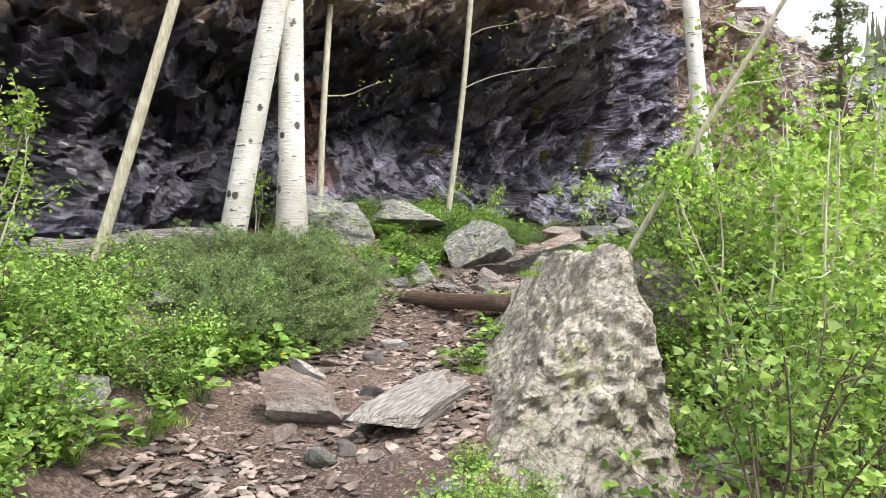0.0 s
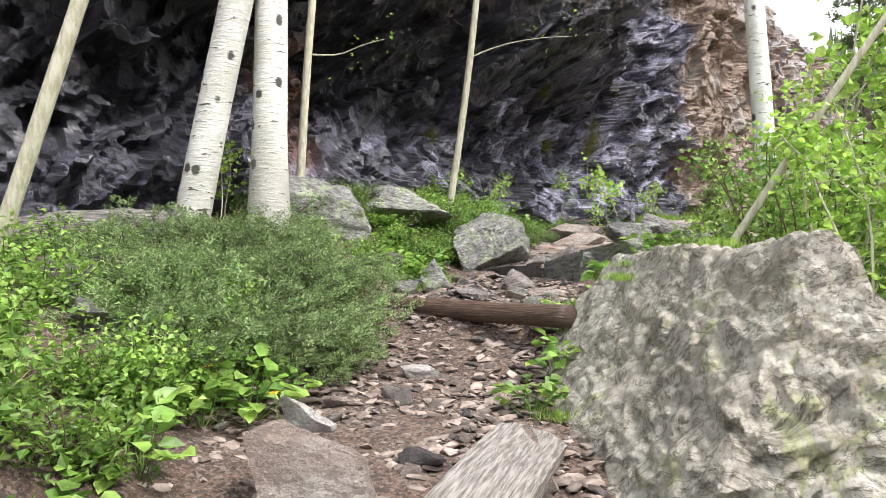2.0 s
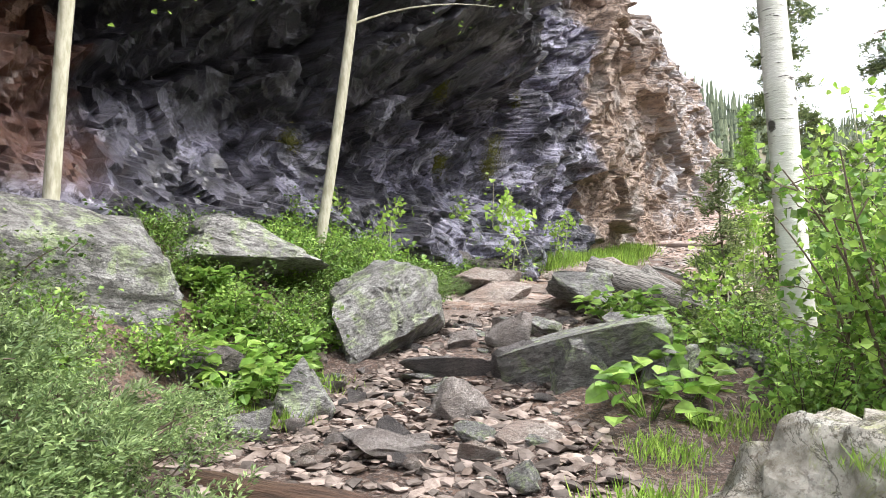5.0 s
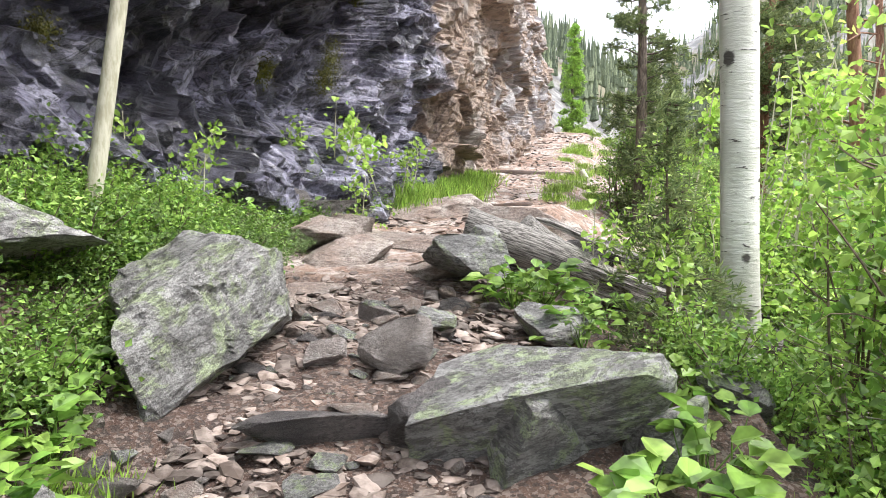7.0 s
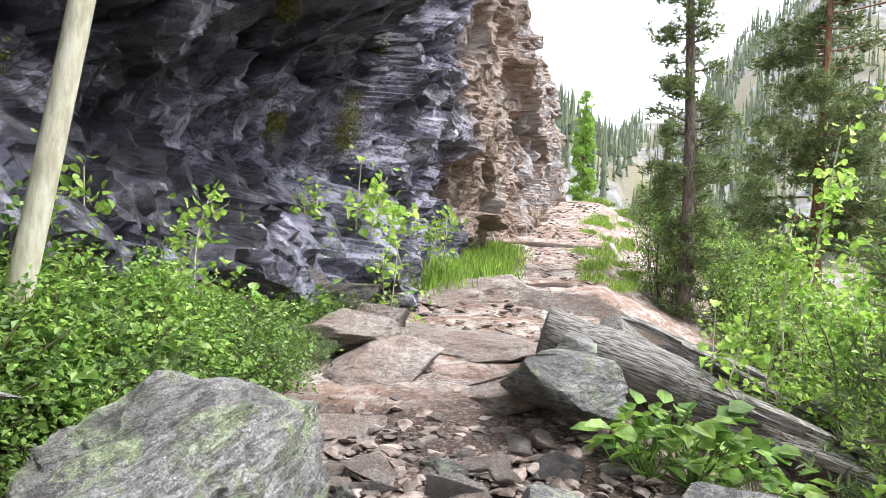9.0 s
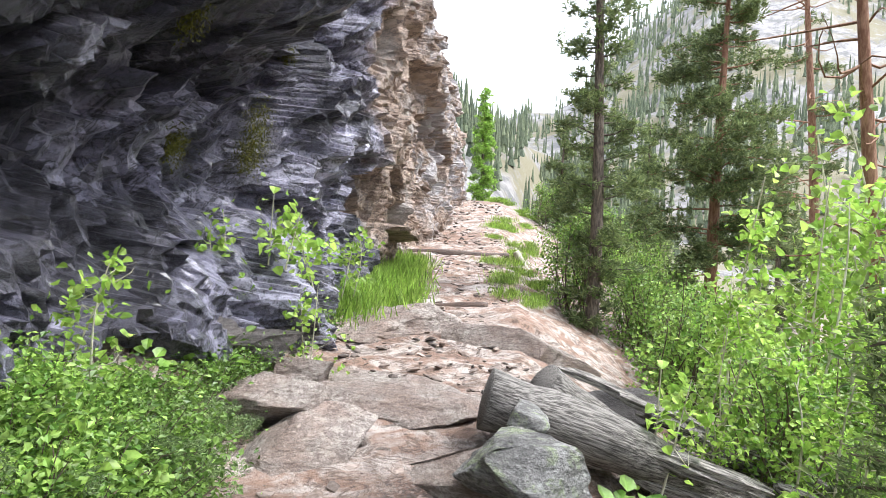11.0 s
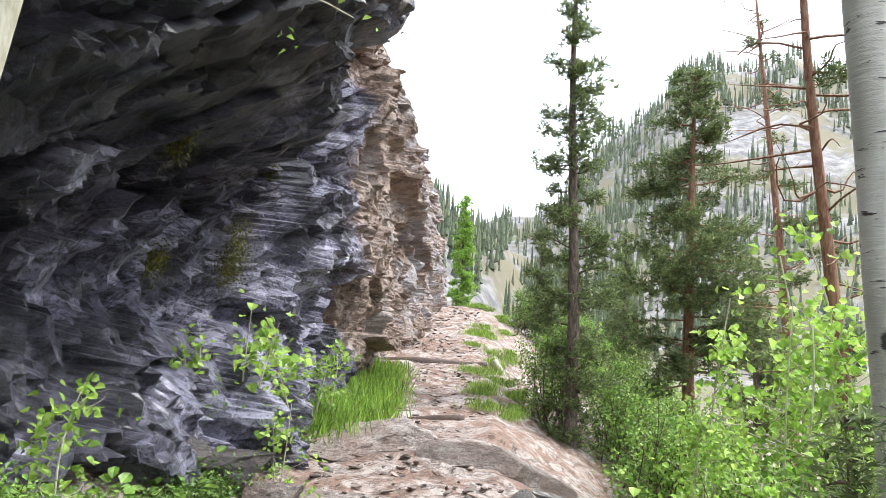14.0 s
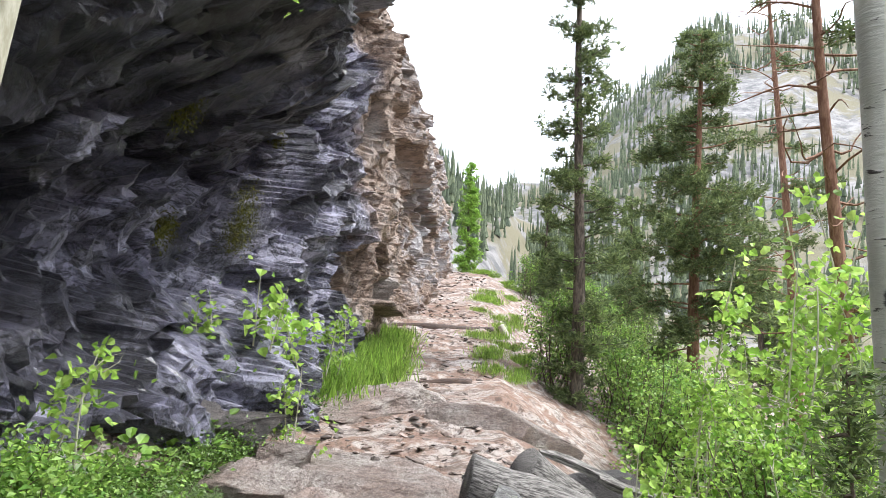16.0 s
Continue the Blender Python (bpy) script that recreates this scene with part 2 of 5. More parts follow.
def knobby_material():
    """Pale weathered boulder: knobs with shade painted into their creases, lichen in white and yellow-green."""
    k = Nodes("lichen_boulder")
    _, d1 = k.cells(6.0, ((1, 1, 1), (0, 0, 0)), 0.22)
    c2, d2 = k.cells(17.0, ((1, 1, 1.4), (15, 0, 0)), 0.25)
    big, fine, speck = k.noise(1.6, 6, 0.65), k.noise(24, 8, 0.75), k.noise(80, 4, 0.75)
    col = k.mix(k.ramp(big, 0.35, 0.65), (0.48, 0.43, 0.36), (0.64, 0.6, 0.53))
    col = k.mix(k.ramp(fine, 0.5, 0.68), col, (0.2, 0.16, 0.12))
    col = k.mix(k.math("MULTIPLY", k.ramp(speck, 0.5, 0.62), 0.7), col, (0.68, 0.66, 0.6))
    li = k.noise(3.2, 8, 0.75, None, 0.8)
    col = k.mix(k.math("MULTIPLY", k.ramp(li, 0.55, 0.62), 0.75), col, (0.5, 0.52, 0.26))
    col = k.mix(k.math("MULTIPLY", k.ramp(k.noise(7, 7, 0.75, None, 0.5), 0.6, 0.66), 0.8), col, (0.7, 0.69, 0.63))
    # seams and hollows between knobs darkened, their shade put into the colour
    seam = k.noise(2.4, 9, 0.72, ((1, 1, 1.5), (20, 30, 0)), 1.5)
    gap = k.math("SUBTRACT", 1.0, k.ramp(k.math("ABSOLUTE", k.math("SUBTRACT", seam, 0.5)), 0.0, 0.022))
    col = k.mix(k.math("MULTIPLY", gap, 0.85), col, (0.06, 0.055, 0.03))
    crease_shade = k.math("MULTIPLY", k.ramp(d2, 0.45, 0.75), k.ramp(big, 0.32, 0.55))
    col = k.mix(k.math("MULTIPLY", crease_shade, 0.45), col, (0.17, 0.14, 0.08))
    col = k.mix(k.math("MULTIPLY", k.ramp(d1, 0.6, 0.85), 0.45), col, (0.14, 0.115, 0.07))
    col = k.mix(k.math("MULTIPLY", k.ramp(k.noise(45, 4, 0.7), 0.55, 0.63), 0.45), col, (0.17, 0.14, 0.11))
    nor = k.bump(k.math("SUBTRACT", 1.0, d1), 0.07)
    nor = k.bump(k.math("SUBTRACT", 1.0, d2), 0.05, 1.0, nor)
    nor = k.facets(c2, 0.3, nor)
    nor = k.bump(seam, 0.06, 1.0, nor)
    nor = k.bump(fine, 0.03, 1.0, nor)
    nor = k.bump(speck, 0.007, 1.0, nor)
    return k.done(col, 0.9, nor)


def plain_material(name, a, b, scale, rough, dist=0.004, island=False, vary=0.3, stretch=None):
    k = Nodes(name)
    n = k.noise(scale, 6, 0.65, stretch)
    col = k.vary(k.mix(k.ramp(n, 0.35, 0.65), a, b), vary, island)
    return k.done(col, rough, k.bump(n, dist))


def leaf_material(name, a, b, glow=0.45, rough=0.45):
    k = Nodes(name)
    r = k.n.new("ShaderNodeNewGeometry").outputs["Random Per Island"]
    col = k.mix(r, a, b)
    clump = k.noise(9, 3, 0.6)
    shade = k.n.new("ShaderNodeHueSaturation")
    k.link(k.math("ADD", k.math("MULTIPLY", k.ramp(clump, 0.3, 0.7), 1.0), 0.55), shade.inputs["Value"])
    k.link(col, shade.inputs["Color"])
    col = k.vary(shade.outputs[0], 0.35)
    tr = k.n.new("ShaderNodeBsdfTranslucent")
    k.link(col, tr.inputs[0])
    mx = k.n.new("ShaderNodeMixShader")
    mx.inputs[0].default_value = glow
    k.done(col, rough)
    k.link(k.bsdf.outputs[0], mx.inputs[1])
    k.link(tr.outputs[0], mx.inputs[2])
    k.link(mx.outputs[0], k.n["Material Output"].inputs[0])
    return k.mat


def cliff_material():
    k = Nodes("wet_cliff_rock")
    k.world_pos()
    x, y, z = k.axis(0), k.axis(1), k.axis(2)
    s = k.math("ADD", k.math("MULTIPLY", k.math("ADD", x, 5.5), 0.618), k.math("MULTIPLY", k.math("SUBTRACT", y, 8.5), 0.786))
    wob = k.noise(0.6, 5, 0.6)
    plain = k.pos
    bed = k.n.new("ShaderNodeCombineXYZ")
    for i, e in enumerate(((0.506, 0.644, 0.574), (0.786, -0.618, 0.0), (-0.354, -0.451, 0.819))):
        dot = k.n.new("ShaderNodeVectorMath")
        dot.operation = "DOT_PRODUCT"
        dot.inputs[1].default_value = e
        k.link(plain, dot.inputs[0])
        k.link(dot.outputs["Value"], bed.inputs[i])
    k.pos = bed.outputs[0]
    strata = k.noise(1.5, 8, 0.7, ((0.65, 0.65, 1.9), (10, -8, 0)))
    fine = k.noise(9, 8, 0.75, ((0.85, 0.85, 1.5), (10, -8, 0)))
    k.pos = plain
    streak = k.noise(2.2, 5, 0.6, ((1.5, 1.5, 0.18), (0, 0, 0)))
    # schist with purple grey beds, broken along its bedding; wet higher up, painted almost black as the overhang's
    # shade
    k.pos = bed.outputs[0]
    c1, _ = k.cells(0.9, ((0.6, 0.6, 1.7), (10, -8, 0)), 0.3)
    c2, _ = k.cells(2.4, ((0.7, 0.7, 1.7), (10, -8, 0)), 0.3)
    c3, _ = k.cells(7.5, ((0.75, 0.75, 1.7), (10, -8, 0)), 0.3)
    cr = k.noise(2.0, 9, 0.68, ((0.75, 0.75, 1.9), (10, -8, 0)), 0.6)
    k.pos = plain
    # crack lines, blackened below: the shade inside them is painted as colour
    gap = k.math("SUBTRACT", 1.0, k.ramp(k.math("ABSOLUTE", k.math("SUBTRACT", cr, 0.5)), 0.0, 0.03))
    schist = k.mix(k.ramp(strata, 0.36, 0.62), (0.085, 0.083, 0.125), (0.31, 0.3, 0.41))
    # pale lavender cells: sky reflections on facets, painted into the colour
    schist = k.mix(k.math("MULTIPLY", k.ramp(k.part_of(c2, 0), 0.45, 0.8), 0.8), schist, (0.5, 0.49, 0.62))
    schist = k.mix(k.math("MULTIPLY", k.ramp(k.part_of(c3, 1), 0.55, 0.95), 0.7), schist, (0.04, 0.038, 0.05))
    soaked_shaded = k.mix(k.ramp(strata, 0.38, 0.66), (0.008, 0.008, 0.011), (0.05, 0.048, 0.068))
    soaked_shaded = k.mix(k.math("MULTIPLY", k.ramp(k.part_of(c3, 0), 0.72, 0.95), 0.6), soaked_shaded, (0.16, 0.155, 0.19))
    # mask of the damp rock, shaped to put the overhang's shade into the colour
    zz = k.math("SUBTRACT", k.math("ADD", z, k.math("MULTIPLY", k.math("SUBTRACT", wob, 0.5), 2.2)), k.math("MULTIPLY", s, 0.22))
    damp_shade = k.math("MULTIPLY", k.ramp(zz, 1.9, 2.8), k.math("SUBTRACT", 1.0, k.ramp(k.math("ADD", s, k.math("MULTIPLY", wob, 2.2)), 9.0, 10.2)))
    damp_shade = k.math("MAXIMUM", damp_shade, k.math("MULTIPLY", k.ramp(k.part_of(c1, 2), 0.6, 0.7), 0.75))
    wet = k.mix(damp_shade, schist, soaked_shaded)
    grain = k.noise(26, 6, 0.75)
    wet = k.mix(k.math("MULTIPLY", k.ramp(grain, 0.5, 0.6), 0.6), wet, (0.02, 0.019, 0.026))
    wet = k.mix(k.math("MULTIPLY", k.ramp(grain, 0.42, 0.34), 0.4), wet, (0.36, 0.35, 0.43))
    wet = k.mix(k.math("MULTIPLY", k.ramp(fine, 0.6, 0.72), 0.7), wet, (0.24, 0.23, 0.28))
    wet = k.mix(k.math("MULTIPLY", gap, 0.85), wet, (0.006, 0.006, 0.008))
    # dry brown to tan rock: the roof over the hollow and the outer corner
    dry = k.mix(k.ramp(strata, 0.35, 0.65), (0.3, 0.22, 0.17), (0.46, 0.35, 0.28))
    dry = k.mix(k.math("MULTIPLY", k.ramp(k.part_of(c3, 1), 0.55, 0.95), 0.5), dry, (0.15, 0.11, 0.09))
    dry = k.mix(k.ramp(fine, 0.55, 0.7), dry, (0.12, 0.1, 0.09))
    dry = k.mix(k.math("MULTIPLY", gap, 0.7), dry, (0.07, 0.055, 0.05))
    dry = k.mix(k.math("MULTIPLY", k.ramp(wob, 0.5, 0.65), 0.6), dry, (0.36, 0.34, 0.33))
    sw = k.math("ADD", s, k.math("MULTIPLY", k.math("SUBTRACT", wob, 0.5), 3.0))
    corner = k.math("MULTIPLY", k.ramp(sw, 12.3, 12.9), 1.0)
    zr = k.math("SUBTRACT", k.math("ADD", z, k.math("MULTIPLY", k.math("SUBTRACT", streak, 0.5), 2.4)), k.math("MULTIPLY", s, 0.16))
    roof = k.math("MULTIPLY", k.ramp(zr, 4.3, 4.7), k.math("SUBTRACT", 1.0, k.ramp(s, 9.0, 10.2)))
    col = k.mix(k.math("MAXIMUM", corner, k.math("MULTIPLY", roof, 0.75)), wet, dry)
    # rust stain under the roof
    rust = k.math("MULTIPLY", k.ramp(k.math("ABSOLUTE", k.math("SUBTRACT", k.math("ADD", s, k.math("MULTIPLY", wob, 2)), 3.2)), 0.65, 0.25),
                  k.ramp(k.math("ABSOLUTE", k.math("SUBTRACT", z, 3.2)), 1.0, 0.6))
    col = k.mix(k.math("MULTIPLY", rust, 0.6), col, (0.21, 0.085, 0.04))
    grey = k.ramp(sw, 17.0, 18.5)
    col = k.mix(k.math("MULTIPLY", grey, k.ramp(strata, 0.45, 0.6)), col, (0.4, 0.38, 0.39))
    dryness = k.math("MAXIMUM", corner, k.math("MULTIPLY", roof, 0.7))
    rough = k.math("ADD", k.math("MULTIPLY", dryness, 0.35), k.math("ADD", 0.2, k.math("MULTIPLY", fine, 0.25)))
    k.link(k.math("MULTIPLY", k.math("SUBTRACT", 1.0, dryness), 0.3), k.bsdf.inputs["Coat Weight"])
    k.bsdf.inputs["Coat Roughness"].default_value = 0.32
    nor = k.facets(c1, 0.45)
    nor = k.facets(c2, 0.6, nor)
    nor = k.facets(c3, 0.55, nor)
    nor = k.bump(cr, 0.09, 1.0, nor)
    nor = k.bump(fine, 0.06, 1.0, nor)
    nor = k.bump(k.noise(30, 6, 0.7), 0.015, 1.0, nor)
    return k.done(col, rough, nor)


def soil_material():
    k = Nodes("ground_soil")
    k.world_pos()
    n1, n2 = k.noise(1.3, 6, 0.6), k.noise(22, 8, 0.75)
    grit = k.noise(90, 3, 0.7)
    col = k.mix(k.ramp(n1, 0.4, 0.62), (0.08, 0.045, 0.032), (0.17, 0.105, 0.076))
    col = k.mix(k.ramp(n2, 0.5, 0.66), col, (0.045, 0.03, 0.025))
    col = k.mix(k.math("MULTIPLY", k.ramp(grit, 0.55, 0.62), 0.7), col, (0.27, 0.22, 0.19))
    crumb, _ = k.cells(55, ((1, 1, 1), (0, 0, 0)), 0.3)
    col = k.mix(k.math("MULTIPLY", k.ramp(k.part_of(crumb, 0), 0.72, 0.8), 0.75), col, (0.24, 0.19, 0.165))
    col = k.mix(k.math("MULTIPLY", k.ramp(k.part_of(crumb, 1), 0.62, 0.7), 0.75), col, (0.035, 0.024, 0.02))
    # pink bedrock where the trail crosses the ledge
    x, y, z = k.axis(0), k.axis(1), k.axis(2)
    bed = k.math("MULTIPLY", k.ramp(k.math("ADD", y, k.math("MULTIPLY", n1, 2.0)), 12.9, 13.6), 1.0)
    vein = k.noise(2.6, 8, 0.7, ((1, 1, 2), (0, 0, 35)), 0.8)
    pink = k.mix(k.ramp(vein, 0.42, 0.6), (0.27, 0.17, 0.125), (0.5, 0.44, 0.4))
    pink = k.mix(k.ramp(n2, 0.52, 0.68), pink, (0.13, 0.085, 0.065))
    seam = k.noise(1.6, 9, 0.7, None, 1.4)
    pink = k.mix(k.math("MULTIPLY", k.math("SUBTRACT", 1.0, k.ramp(k.math("ABSOLUTE", k.math("SUBTRACT", seam, 0.5)), 0.0, 0.04)), 0.8), pink, (0.09, 0.06, 0.045))
    t = k.math("MULTIPLY", bed, k.ramp(k.noise(0.9, 4, 0.6), 0.3, 0.42))
    near = k.math("SUBTRACT", 1.0, k.ramp(k.math("ADD", y, k.math("MULTIPLY", x, 0.6)), 42, 52))
    col = k.mix(k.math("MULTIPLY", t, near), col, pink)
    # grass and scree on the far slopes
    far = k.ramp(k.math("ADD", y, x), 34, 50)
    patch = k.noise(0.05, 10, 0.72)
    scree = k.mix(k.ramp(k.noise(0.35, 8, 0.75), 0.4, 0.6), (0.1, 0.098, 0.1), (0.25, 0.24, 0.235))
    slope = k.mix(k.ramp(patch, 0.45, 0.55), (0.14, 0.125, 0.075), scree)
    col = k.mix(far, col, slope)
    nor = k.bump(n2, 0.03)
    nor = k.bump(grit, 0.01, 1.0, nor)
    return k.done(col, 0.85, nor)


def aspen_bark():
    k = Nodes("aspen_bark")
    n = k.noise(3, 6, 0.6, ((1, 1, 0.6), (0, 0, 0)))
    scar = k.noise(6.5, 5, 0.65, ((0.9, 0.9, 4.5), (0, 0, 0)), 0.4)
    knots = k.n.new("ShaderNodeTexVoronoi")
    knots.inputs["Scale"].default_value = 4.0
    m = k.n.new("ShaderNodeMapping")
    m.inputs["Scale"].default_value = (1.0, 1.0, 0.8)
    k.link(k.pos, m.inputs[0])
    k.link(m.outputs[0], knots.inputs["Vector"])
    kd = k.math("ADD", knots.outputs["Distance"], k.math("MULTIPLY", k.math("SUBTRACT", scar, 0.5), 0.25))
    col = k.mix(k.ramp(n, 0.35, 0.7), (0.52, 0.52, 0.47), (0.74, 0.73, 0.69))
    col = k.mix(k.ramp(scar, 0.61, 0.66), col, (0.07, 0.06, 0.055))
    col = k.mix(k.ramp(kd, 0.2, 0.13), col, (0.06, 0.055, 0.05))
    base = k.math("SUBTRACT", 1.0, k.ramp(k.math("ADD", k.axis(2), k.math("MULTIPLY", scar, 0.9)), 0.5, 1.5))
    col = k.mix(k.math("MULTIPLY", base, 0.6), col, (0.2, 0.18, 0.15))
    return k.done(col, 0.7, k.bump(scar, 0.012))


MAT_CLIFF = cliff_material()
MAT_SOIL = soil_material()
MAT_BOULDER = knobby_material()
MAT_GREYROCK = rock_material("grey_schist", (0.2, 0.195, 0.185), (0.44, 0.43, 0.42), (0.055, 0.05, 0.05), (0.36, 0.42, 0.25), 0.75, 0.65)
MAT_PALEROCK = rock_material("pale_trail_stone", (0.27, 0.23, 0.21), (0.4, 0.36, 0.34), (0.14, 0.115, 0.105), None, 0, 0.75, 2.0)
MAT_DARKROCK = rock_material("dark_wet_stone", (0.1, 0.088, 0.088), (0.24, 0.21, 0.2), (0.04, 0.035, 0.035), None, 0, 0.5, 2.0)
MAT_PINKROCK = rock_material("pinkish_ledge_rock", (0.31, 0.23, 0.19), (0.47, 0.42, 0.38), (0.15, 0.11, 0.095), None, 0, 0.65, 1.2)
MAT_WHITEROCK = rock_material("whitish_stone", (0.5, 0.46, 0.44), (0.66, 0.63, 0.61), (0.3, 0.26, 0.24), None, 0, 0.7, 2.0)
MAT_WETLOG = plain_material("wet_brown_log", (0.035, 0.02, 0.014), (0.11, 0.065, 0.045), 9, 0.55, 0.02, stretch=((9, 9, 0.7), (0, 0, 0)))
MAT_GREYLOG = plain_material("weathered_log", (0.04, 0.035, 0.032), (0.3, 0.28, 0.26), 9, 0.85, 0.02, stretch=((9, 9, 0.7), (0, 0, 0)))
MAT_ASPEN = aspen_bark()
MAT_PALEBARK = plain_material("sapling_bark", (0.33, 0.31, 0.22), (0.52, 0.5, 0.4), 14, 0.75, 0.004, stretch=((2, 2, 0.5), (0, 0, 0)))
MAT_BARK = plain_material("pine_bark", (0.07, 0.055, 0.045), (0.2, 0.16, 0.13), 16, 0.9, 0.02, stretch=((2, 2, 0.5), (0, 0, 0)))
MAT_REDBARK = plain_material("red_pine_bark", (0.16, 0.075, 0.045), (0.3, 0.17, 0.11), 14, 0.85, 0.02, stretch=((2, 2, 0.5), (0, 0, 0)))
MAT_TWIG = plain_material("twig_bark", (0.07, 0.05, 0.035), (0.16, 0.12, 0.09), 20, 0.85)
MAT_LEAF = leaf_material("shrub_leaf", (0.1, 0.21, 0.035), (0.31, 0.45, 0.1))
MAT_ASPENLEAF = leaf_material("aspen_leaf", (0.18, 0.33, 0.045), (0.42, 0.57, 0.13), 0.55)
MAT_DARKLEAF = leaf_material("low_shrub_leaf", (0.065, 0.13, 0.025), (0.19, 0.3, 0.06), 0.35)
MAT_JUNIPER = leaf_material("juniper_needles", (0.1, 0.16, 0.06), (0.26, 0.34, 0.14), 0.3, 0.6)
MAT_NEEDLE = leaf_material("pine_needles", (0.08, 0.12, 0.045), (0.23, 0.28, 0.11), 0.35, 0.6)
MAT_SPRUCE = leaf_material("bright_conifer", (0.15, 0.27, 0.045), (0.32, 0.48, 0.1), 0.4, 0.6)
MAT_FARTREE = leaf_material("far_conifers", (0.06, 0.08, 0.05), (0.16, 0.19, 0.11), 0.1, 0.8)
MAT_GRASS = leaf_material("grass_blades", (0.17, 0.3, 0.04), (0.38, 0.5, 0.12), 0.45)
MAT_MOSS = leaf_material("moss", (0.06, 0.07, 0.012), (0.16, 0.15, 0.03), 0.2, 0.9)
MAT_YELLOW = leaf_material("yellow_petals", (0.75, 0.5, 0.02), (0.85, 0.62, 0.05), 0.3)

# ---- ground: one sheet to the horizon ----
gx = np.concatenate([-6 - np.geomspace(0.3, 600, 45)[::-1], np.arange(-6, 6.5, 0.07), 6.5 + np.geomspace(0.08, 600, 90)])
gy = np.concatenate([-3 - np.geomspace(0.3, 400, 40)[::-1], np.arange(-3, 19, 0.07), 19 + np.geomspace(0.08, 700, 110)])
X, Y = np.meshgrid(gx, gy, indexing="ij")
gp = np.stack([X.ravel(), Y.ravel(), np.zeros(X.size)], 1)
gz = land(gp[:, 0], gp[:, 1])
gw = on_trail(gp[:, 0], gp[:, 1])[1]
gfar = np.hypot(gp[:, 0], gp[:, 1] - 8)
lump = 0.22 * fbm(gp, 1.1, 3) + 0.1 * fbm(gp, 5, 9) + 0.07 * (blocks(gp * (1, 1, 0), 1.6, 5) - 0.5) * (gp[:, 1] > 9)
gz = gz + lump * (0.45 + 0.55 * ramp(np.abs(gw), 0.5, 1.5)) * (gfar < 60)
gz = gz + (gfar > 40) * ramp(gfar, 40, 120) * (26 * fbm(gp, 0.012, 21, 5) + 8 * fbm(gp, 0.08, 31, 3))
ground = np_part("ground", np.stack([gp[:, 0], gp[:, 1], gz], 1), grid_faces(len(gx), len(gy)), MAT_SOIL, None, "brown stony soil and pinkish bedrock of a mountain trail", True)
tagged(ground, category="ground", kind="structure")

# ---- cliff: a straight line of overhanging rock ----
CS = [-8, -3, 0, 3, 6, 9, 9.8, 11, 13.3, 15, 20, 26]
CZ = [1, 2.2, 3, 4, 5, 6, 8, 14]
CN = [
    (1.1, 1.0, 0.9, 0.8, 0.6, 0.7, 0.8, 0.7, 0.4, 0.4, 0.3, 0.3),
    (0.9, 0.9, 0.8, 0.4, 0.15, 0.3, 0.4, 0.25, 0.1, 0.2, 0.1, 0.1),
    (0.6, 0.5, 0.3, -0.2, -0.7, -0.7, -0.5, -0.15, 0.1, 0.1, 0.0, 0.0),
    (1.0, 0.8, 0.5, -0.2, -0.4, -0.35, -0.4, -0.4, 0.2, 0.0, -0.1, -0.2),
    (1.4, 1.2, 1.0, 0.5, 0.4, 0.8, -0.1, -0.7, 0.2, 0.0, -0.2, -0.2),
    (1.5, 1.4, 1.2, 0.9, 0.8, 0.85, -0.3, -0.9, 0.3, -0.1, -0.3, -0.4),
    (1.3, 1.2, 1.1, 0.9, 0.7, 0.6, -0.3, -1.1, 0.2, -0.2, -0.7, -1.0),
    (0.0, 0.0, 0.0, -0.2, -0.4, -0.4, -0.6, -0.8, -0.8, -1.5, -3.0, -4.0),
]


def cliff_point(s, z):
    """The wall's outward offset at s metres along it and the height z."""
    i = np.clip(np.searchsorted(CS, s) - 1, 0, len(CS) - 2)
    j = np.clip(np.searchsorted(CZ, z) - 1, 0, len(CZ) - 2)
    cs, cz, cn = np.array(CS, float), np.array(CZ, float), np.array(CN)
    u = np.clip((s - cs[i]) / (cs[i + 1] - cs[i]), 0, 1)
    v = np.clip((z - cz[j]) / (cz[j + 1] - cz[j]), 0, 1)
    n = cn[j, i] * (1 - u) * (1 - v) + cn[j, i + 1] * u * (1 - v) + cn[j + 1, i] * (1 - u) * v + cn[j + 1, i + 1] * u * v
    return n


